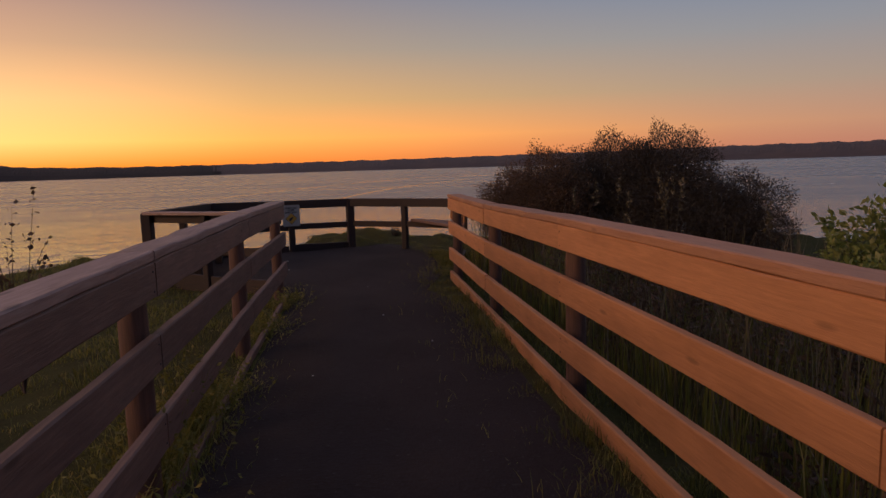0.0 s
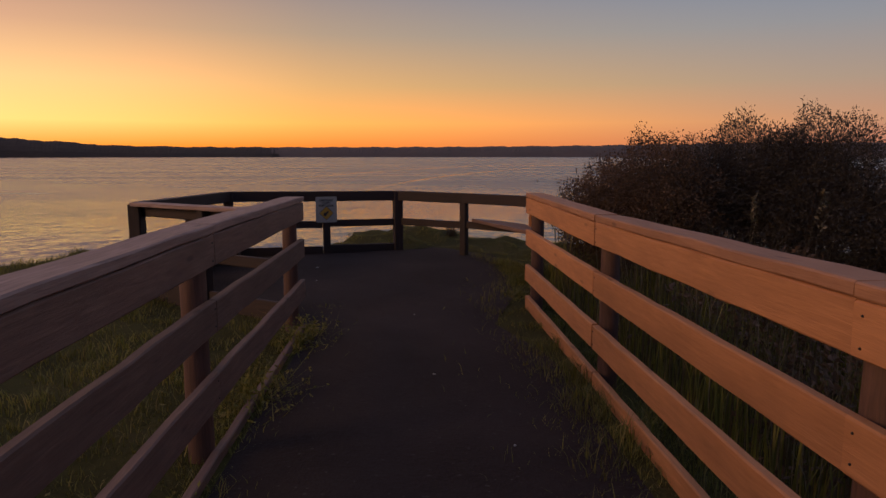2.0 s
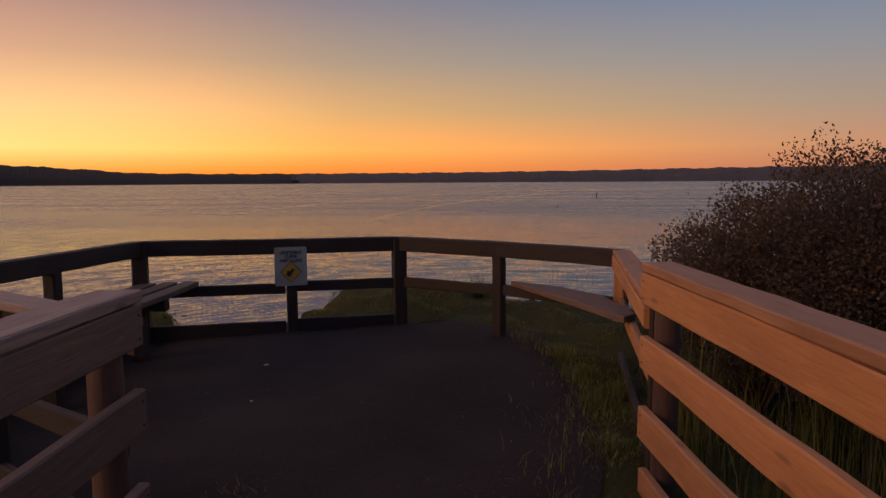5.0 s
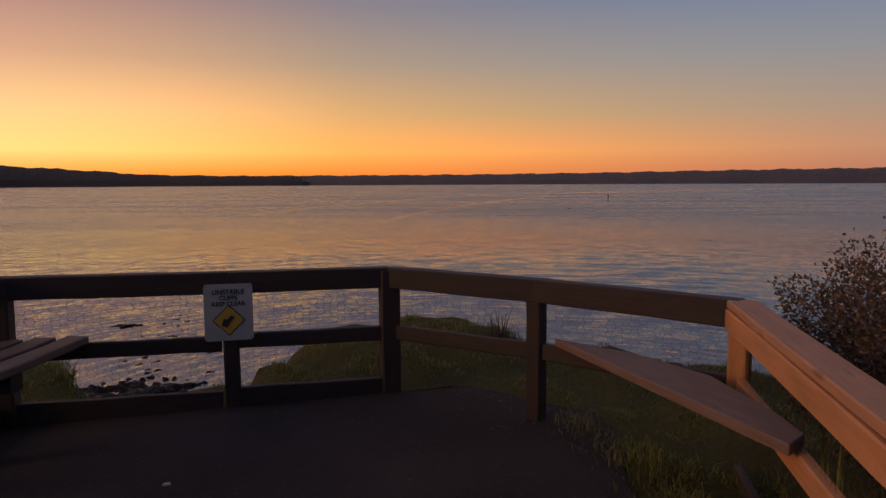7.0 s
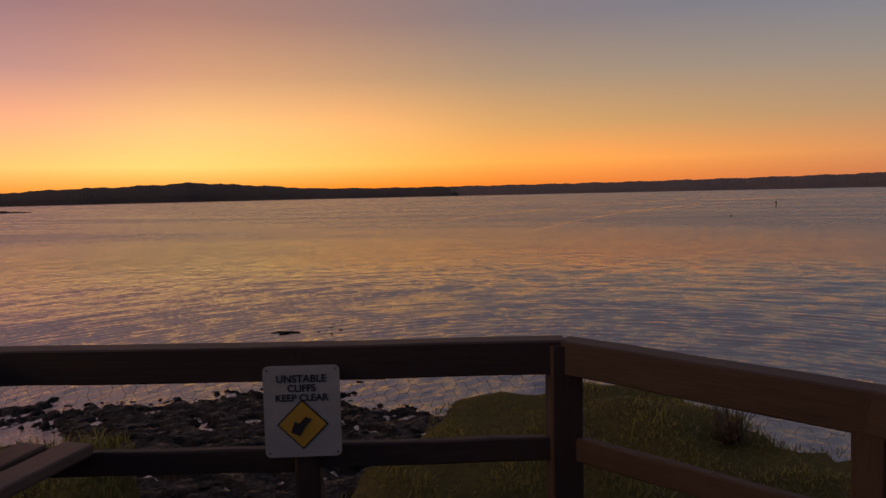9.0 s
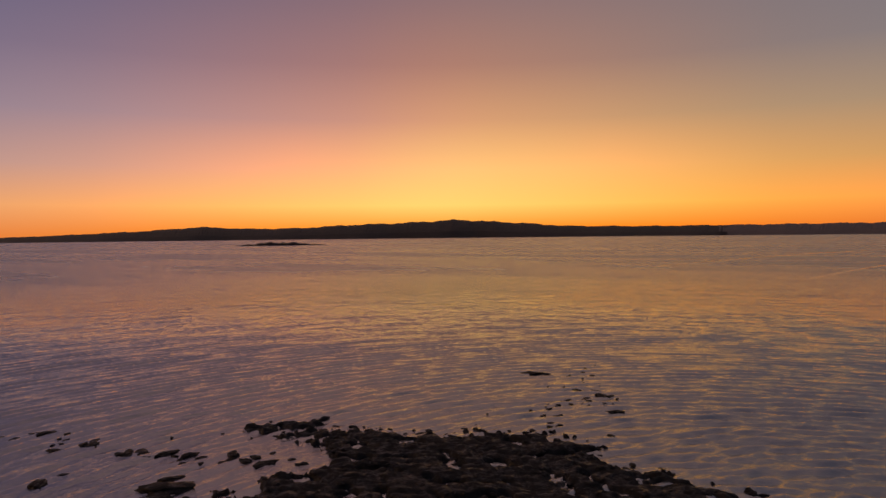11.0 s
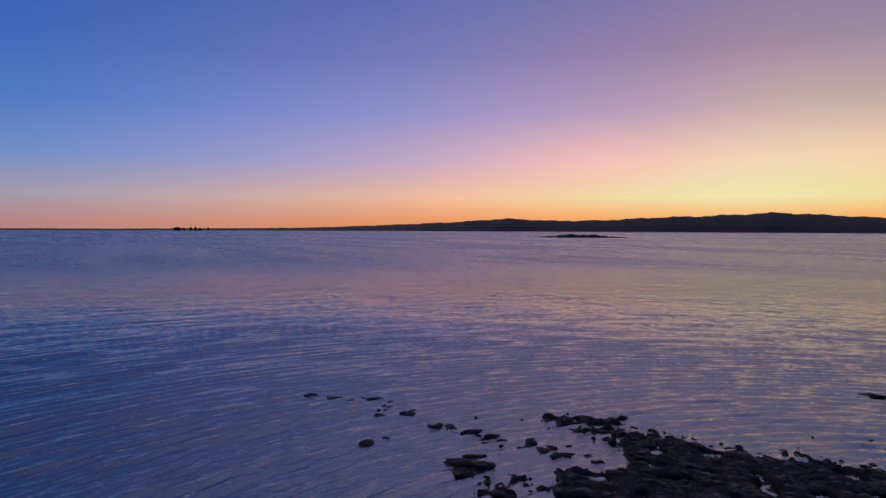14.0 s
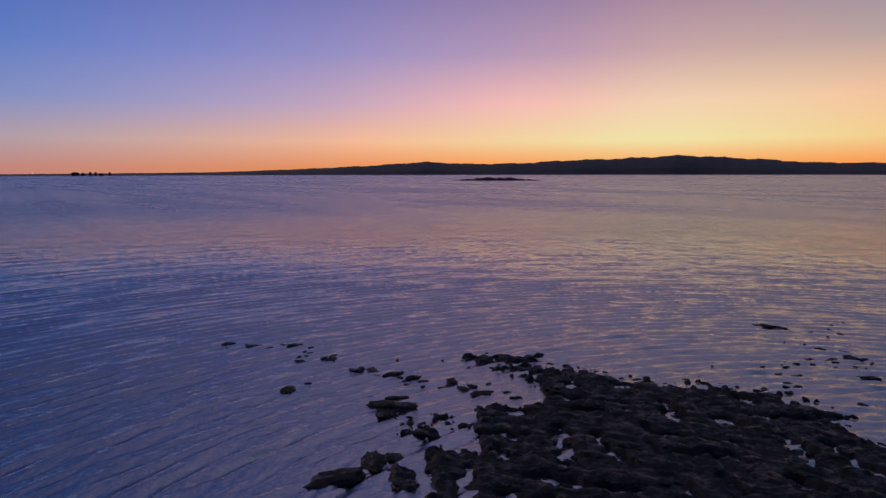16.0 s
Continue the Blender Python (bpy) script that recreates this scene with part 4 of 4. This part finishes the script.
# field to the west
p = scatter(100000, -7, -1.0, 0.5, 12.4, lambda x, y: (x < left_face(y) - 0.05) & (over_edge(x, y) < 0.3) & ~((x > -3.2) & (y > 8.5)) & ~((x > -2.6) & (y > 7.9 - (x + 1.4) * -0.0)) & (clumpy(x, y, 0.6) > -0.9))
blades("meadow_grass", p, RNG.uniform(0.03, 0.1, len(p)), RNG.uniform(0.004, 0.008, len(p)), 0.8, M_GRASS, "rough green clifftop grass")
# knoll and outside of the rails
p = scatter(110000, -5, 3.2, 10.4, 14.4, lambda x, y: (over_edge(x, y) < 0.45) & (y > np.interp(x, [-5, -3.15, -0.9, 0.05, 0.9, 3.2], [11.0, 11.0, 11.72, 11.5, 10.7, 10.5])))
blades("knoll_grass", p, RNG.uniform(0.015, 0.05, len(p)), RNG.uniform(0.003, 0.006, len(p)), 0.9, M_GRASS, "green grass on the knoll beyond the railing")
# lookout's grassy corner
p = scatter(20000, -0.7, 1.0, 8.3, 11.4, lambda x, y: (x > np.interp(y, [8.3, 9.5, 10.3, 11.4], [0.38, 0.52, 0.48, -0.1]) + RNG.normal(0, 0.1, len(x))) & (x < np.interp(y, [8.3, 10.4, 11.4], [0.6, 0.9, 0.0])))
blades("corner_grass", p, RNG.uniform(0.02, 0.09, len(p)), RNG.uniform(0.003, 0.006, len(p)), 0.9, M_GRASS, "green grass in the lookout's corner")
# rank growth behind the right fence
p = scatter(16000, 0.75, 4.2, -1.0, 10.0, lambda x, y: (x > right_face(y) + 0.24) & (clumpy(x, y) > -0.6))
blades("rank_grass", p, RNG.uniform(0.2, 0.62, len(p)), RNG.uniform(0.006, 0.012, len(p)), 0.25, M_GRASS, "rank green grass behind the fence")
p = scatter(9000, 0.75, 4.2, -1.0, 9.0, lambda x, y: (x > right_face(y) + 0.28) & (clumpy(x, y, 0.7) > -0.3))
blades("dry_grass", p, RNG.uniform(0.35, 0.95, len(p)), RNG.uniform(0.004, 0.009, len(p)), 0.22, M_DRY, "tall dry grass stalks behind the fence")


def branchy(parent, base, tips, radius, mat, name="branch"):
    """Tapered bent limbs from the base to each tip."""
    for t in tips:
        p0, p1 = Vector(base), Vector(t)
        midp = p0.lerp(p1, 0.5) + Vector(RNG.uniform(-0.12, 0.12, 3))
        pts = [(1 - f) ** 2 * p0 + 2 * f * (1 - f) * midp + f * f * p1 for f in [k / 6 for k in range(7)]]
        bm = bmesh.new()
        last = None
        for k, c in enumerate(pts):
            r = radius * (1 - 0.85 * k / 6)
            ring = [bm.verts.new(c + Vector((math.cos(a) * r, math.sin(a) * r, 0))) for a in [j * math.tau / 6 for j in range(6)]]
            if last:
                for j in range(6):
                    bm.faces.new((last[j], last[(j + 1) % 6], ring[(j + 1) % 6], ring[j]))
            last = ring
        part(name, bm, mat, parent, smooth=True)


def crown_points(blobs, n, shell=0.55):
    """Places near the surface of lumpy ellipsoids."""
    vol = np.array([b[3] * b[4] * b[5] for b in blobs]) ** 0.7
    pick = RNG.choice(len(blobs), n, p=vol / vol.sum())
    B = np.array(blobs)[pick]
    d = RNG.normal(size=(n, 3))
    d /= np.linalg.norm(d, axis=1)[:, None]
    r = 1 - (1 - shell) * RNG.uniform(0, 1, n) ** 1.6
    lump = 1 + 0.13 * np.sin(d[:, 0] * 7 + B[:, 0] * 3) * np.sin(d[:, 1] * 6 + B[:, 1]) + 0.12 * np.sin(d[:, 2] * 9 + d[:, 0] * 5) + RNG.normal(0, 0.05, n)
    return B[:, :3] + d * B[:, 3:6] * (r * lump)[:, None], d


def leaves(parent, pts, out, size, slim, mat, name="crown"):
    """Folded leaves at the given places, facing every way."""
    n = len(pts)
    up = out + RNG.normal(0, 0.7, (n, 3))
    up /= np.linalg.norm(up, axis=1)[:, None]
    s = np.cross(up, RNG.normal(size=(n, 3)))
    s /= np.linalg.norm(s, axis=1)[:, None]
    nn = np.cross(up, s)
    L = (size * RNG.uniform(0.6, 1.4, n))[:, None]
    w = L * slim
    a = pts
    b = pts + up * L * 0.5 + s * w + nn * w * 0.3
    c = pts + up * L
    d = pts + up * L * 0.5 - s * w + nn * w * 0.3
    v = np.stack([a, b, c, d], 1).reshape(-1, 3)
    k = np.arange(n)[:, None] * 4
    f = np.concatenate([k + np.array([[0, 1, 2]]), k + np.array([[0, 2, 3]])])
    return soup(name, v, f, mat, parent)


def shrub(name, base, blobs, count, size, slim, mat, label, limbs=8, radius=0.03, shell=0.5, stray=0.0):
    root = thing(name, base, label, "shrub")
    pts, out = crown_points(blobs, count, shell)
    keep = pts[:, 2] > land(pts[:, 0], pts[:, 1]) + 0.02
    pts, out = pts[keep], out[keep]
    tips = [tuple(pts[i]) for i in RNG.choice(len(pts), limbs)]
    branchy(root, base, tips, radius, M_TWIG)
    leaves(root, pts, out, size, slim, mat)
    if stray:      # sprays that stand out of the outline
        order = np.argsort(-pts[:, 2])[: len(pts) // 3]
        ends = pts[RNG.choice(order, int(stray))]
        sp, so = [], []
        for e in ends:
            g = Vector(RNG.normal(0, 0.35, 3)) + Vector((0, 0, 1))
            ln = RNG.uniform(0.05, 0.17)
            for k in range(16):
                sp.append(tuple(Vector(e) + g * ln * (k / 15 - 0.25) + Vector(RNG.normal(0, 0.012, 3))))
                so.append(tuple(Vector(RNG.normal(0, 0.5, 3)) + g * 0.5))
        leaves(root, np.array(sp), np.array(so), size, slim, mat, "sprays")
    return root


shrub("coastal_shrub", (1.6, 9.4, float(land(1.6, 9.4))), [(1.55, 9.5, 0.72, 0.5, 0.7, 0.6), (1.95, 9.0, 0.9, 0.6, 0.7, 0.7), (1.62, 10.5, 0.62, 0.42, 0.55, 0.48), (2.2, 9.9, 0.85, 0.7, 0.7, 0.7)], 110000, 0.023, 0.28, M_LEAF,
      "brown-leaved coastal shrub crowding the side railing", 26, 0.016, 0.15, 160)
shrub("tea_tree", (3.7, 9.3, float(land(3.7, 9.3))), [(3.0, 9.35, 1.14, 0.6, 0.85, 0.64), (3.75, 9.1, 1.14, 0.64, 0.8, 0.7), (3.6, 8.5, 0.6, 0.95, 0.8, 0.72), (2.5, 9.2, 0.95, 0.6, 0.8, 0.5), (4.4, 8.4, 0.66, 0.62, 0.65, 0.58), (4.3, 8.2, 0.3, 0.66, 0.65, 0.5), (3.35, 9.0, 0.9, 0.6, 0.7, 0.7)], 230000, 0.036, 0.13, M_DARKLEAF,
      "dense dark tea tree bush behind the fence", 20, 0.04, 0.3, 120)
shrub("leafy_bush", (3.7, 4.6, float(land(3.7, 4.6))), [(3.8, 4.7, 0.55, 0.6, 0.6, 0.55), (4.2, 4.2, 0.7, 0.6, 0.6, 0.6), (3.2, 4.2, 0.3, 0.5, 0.5, 0.4)], 9000, 0.06, 0.28, M_BRIGHTLEAF,
      "yellow-green leafy bush in the rank grass", 14, 0.02, 0.4, 40)
shrub("low_scrub", (2.2, 6.3, float(land(2.2, 6.3))), [(2.2, 6.6, 0.2, 0.9, 0.9, 0.5), (2.0, 4.9, 0.1, 0.8, 0.8, 0.42), (2.6, 3.4, 0.1, 0.9, 0.8, 0.45), (1.9, 2.1, 0.0, 0.7, 0.7, 0.4)], 14000, 0.05, 0.25, M_LEAF,
      "low tangled scrub between fence and bushes", 16, 0.015, 0.3)


def dead_weed(x, y, height, label, n=26):
    g = float(land(x, y))
    root = thing("dry_weed", (x, y, g), label, "weed", "dry weeds")
    tips = [(x + RNG.normal(0, 0.14), y + RNG.normal(0, 0.14), g + height * RNG.uniform(0.55, 1.0)) for _ in range(9)]
    branchy(root, (x, y, g), tips, 0.006, M_TWIG, "stem")
    pts = []
    for t in tips:
        for k in range(n):
            f = RNG.uniform(0.35, 1.0)
            pts.append(tuple(Vector((x, y, g)).lerp(Vector(t), f) + Vector(RNG.normal(0, 0.035, 3))))
    leaves(root, np.array(pts), RNG.normal(0, 1, (len(pts), 3)), 0.035, 0.35, M_LEAF, "seed_heads")


dead_weed(-2.6, 4.2, 1.62, "tall dry brown weed in the meadow")


def seed_stalks():
    """Single tall grass stalks with seed heads, standing above the fence cap."""
    for x, y, h in ((1.15, 2.75, 1.3), (1.3, 3.1, 1.35), (1.05, 3.4, 1.25), (1.5, 3.6, 1.4), (1.4, 4.3, 1.35), (1.25, 4.8, 1.3), (1.8, 4.4, 1.35), (1.65, 2.9, 1.3), (2.0, 5.2, 1.45), (1.5, 5.5, 1.3)):
        g = float(land(x, y))
        root = thing("grass_stalk", (x, y, g), "tall pale grass stalk with a seed head", "grass", "tall grass stalks")
        tip = (x + RNG.normal(0, 0.1), y + RNG.normal(0, 0.1), g + h)
        branchy(root, (x, y, g), [tip], 0.004, M_DRY, "stem")
        pts = np.array([tuple(Vector(tip) + Vector((RNG.normal(0, 0.008), RNG.normal(0, 0.008), -RNG.uniform(0, 0.16)))) for _ in range(40)])
        leaves(root, pts, np.tile([[0, 0, 1.0]], (40, 1)), 0.022, 0.25, M_DRY, "seed_head")


seed_stalks()


def tuft():
    """The spiky tuft on the knoll."""
    x, y = -0.12, 12.75
    g = float(land(x, y))
    root = thing("spiky_tuft", (x, y, g), "spiky dark tuft growing on the knoll", "plant")
    n = 90
    a = RNG.uniform(0, math.tau, n)
    e = RNG.uniform(0.5, 1.4, n)
    out = np.stack([np.cos(a) * np.cos(e), np.sin(a) * np.cos(e), np.sin(e)], 1)
    pts = np.tile([[x, y, g]], (n, 1)) + RNG.normal(0, 0.03, (n, 3)) * [1, 1, 0]
    L = RNG.uniform(0.18, 0.36, n)[:, None]
    s = np.cross(out, [0, 0, 1.0])
    s /= np.linalg.norm(s, axis=1)[:, None]
    v = np.stack([pts - s * 0.006, pts + s * 0.006, pts + out * L], 1).reshape(-1, 3)
    soup("foliage", v, np.arange(n * 3).reshape(-1, 3), M_DARKLEAF, root)


tuft()


def fence_weeds():
    """Straggling weeds grown through the boards of the shaded fence."""
    for x, y, h, n in ((-1.28, 2.7, 0.5, 260), (-1.3, 3.25, 0.55, 260), (-1.28, 3.8, 0.3, 200), (-1.24, 2.1, 0.3, 200), (-1.32, 6.9, 0.22, 160), (-1.3, 5.6, 0.25, 160)):
        g = float(land(x, y))
        root = thing("weed_clump", (x, y, g), "straggling green weeds growing through the fence", "weed", "weeds along the fence")
        a = RNG.uniform(0, math.tau, n)
        r = np.abs(RNG.normal(0, 0.17, n))
        px, py = x + np.cos(a) * r * 0.8, y + np.sin(a) * r * 1.5
        base = np.stack([px, py, np.full(n, g)], 1)
        hh = h * RNG.uniform(0.25, 1.0, n) * np.exp(-r * 1.5)
        tip = base + np.stack([RNG.normal(0, 0.12, n), RNG.normal(0, 0.14, n), hh], 1)
        sd = np.stack([np.cos(a + 1.5), np.sin(a + 1.5), a * 0], 1) * 0.004
        v = np.stack([base - sd, base + sd, tip], 1).reshape(-1, 3)
        tagged(soup("weed_stem", v, np.arange(n * 3).reshape(-1, 3), M_GRASS, root), kind="stuff")
        k = RNG.integers(0, n, n * 3)
        pts = base[k] + (tip[k] - base[k]) * RNG.uniform(0.3, 1.0, (n * 3, 1))
        leaves(root, pts, RNG.normal(0, 1, (n * 3, 3)), 0.03, 0.22, M_GRASS, "leaves")["kind"] = "stuff"


fence_weeds()


def scrap(x, y, size, turn):
    """A pale chip lying on the gravel."""
    bm = bmesh.new()
    ring = [bm.verts.new((size * math.cos(a) * RNG.uniform(0.6, 1.1), size * 0.6 * math.sin(a) * RNG.uniform(0.6, 1.1), 0)) for a in [k * math.tau / 7 for k in range(7)]]
    top = [bm.verts.new((v.co.x * 0.85, v.co.y * 0.85, 0.008)) for v in ring]
    bm.faces.new(top)
    bm.faces.new(list(reversed(ring)))
    for k in range(7):
        bm.faces.new((ring[k], ring[(k + 1) % 7], top[(k + 1) % 7], top[k]))
    ob = part("pale_stone", bm, M_SIGN, place=pose(x, y, float(land(x, y)) + 0.016, 0, 0, turn))
    tagged(ob, "small pale flat stone on the gravel", "stone", "pale stones on the gravel")


for x, y, size, turn in ((-1.8, 10.17, 0.026, 20), (-1.66, 9.35, 0.012, 70), (-0.3, 6.1, 0.012, 10), (-0.75, 4.2, 0.013, 130), (0.1, 5.0, 0.012, 45), (-0.5, 7.8, 0.012, 80)):
    scrap(x, y, size, turn)
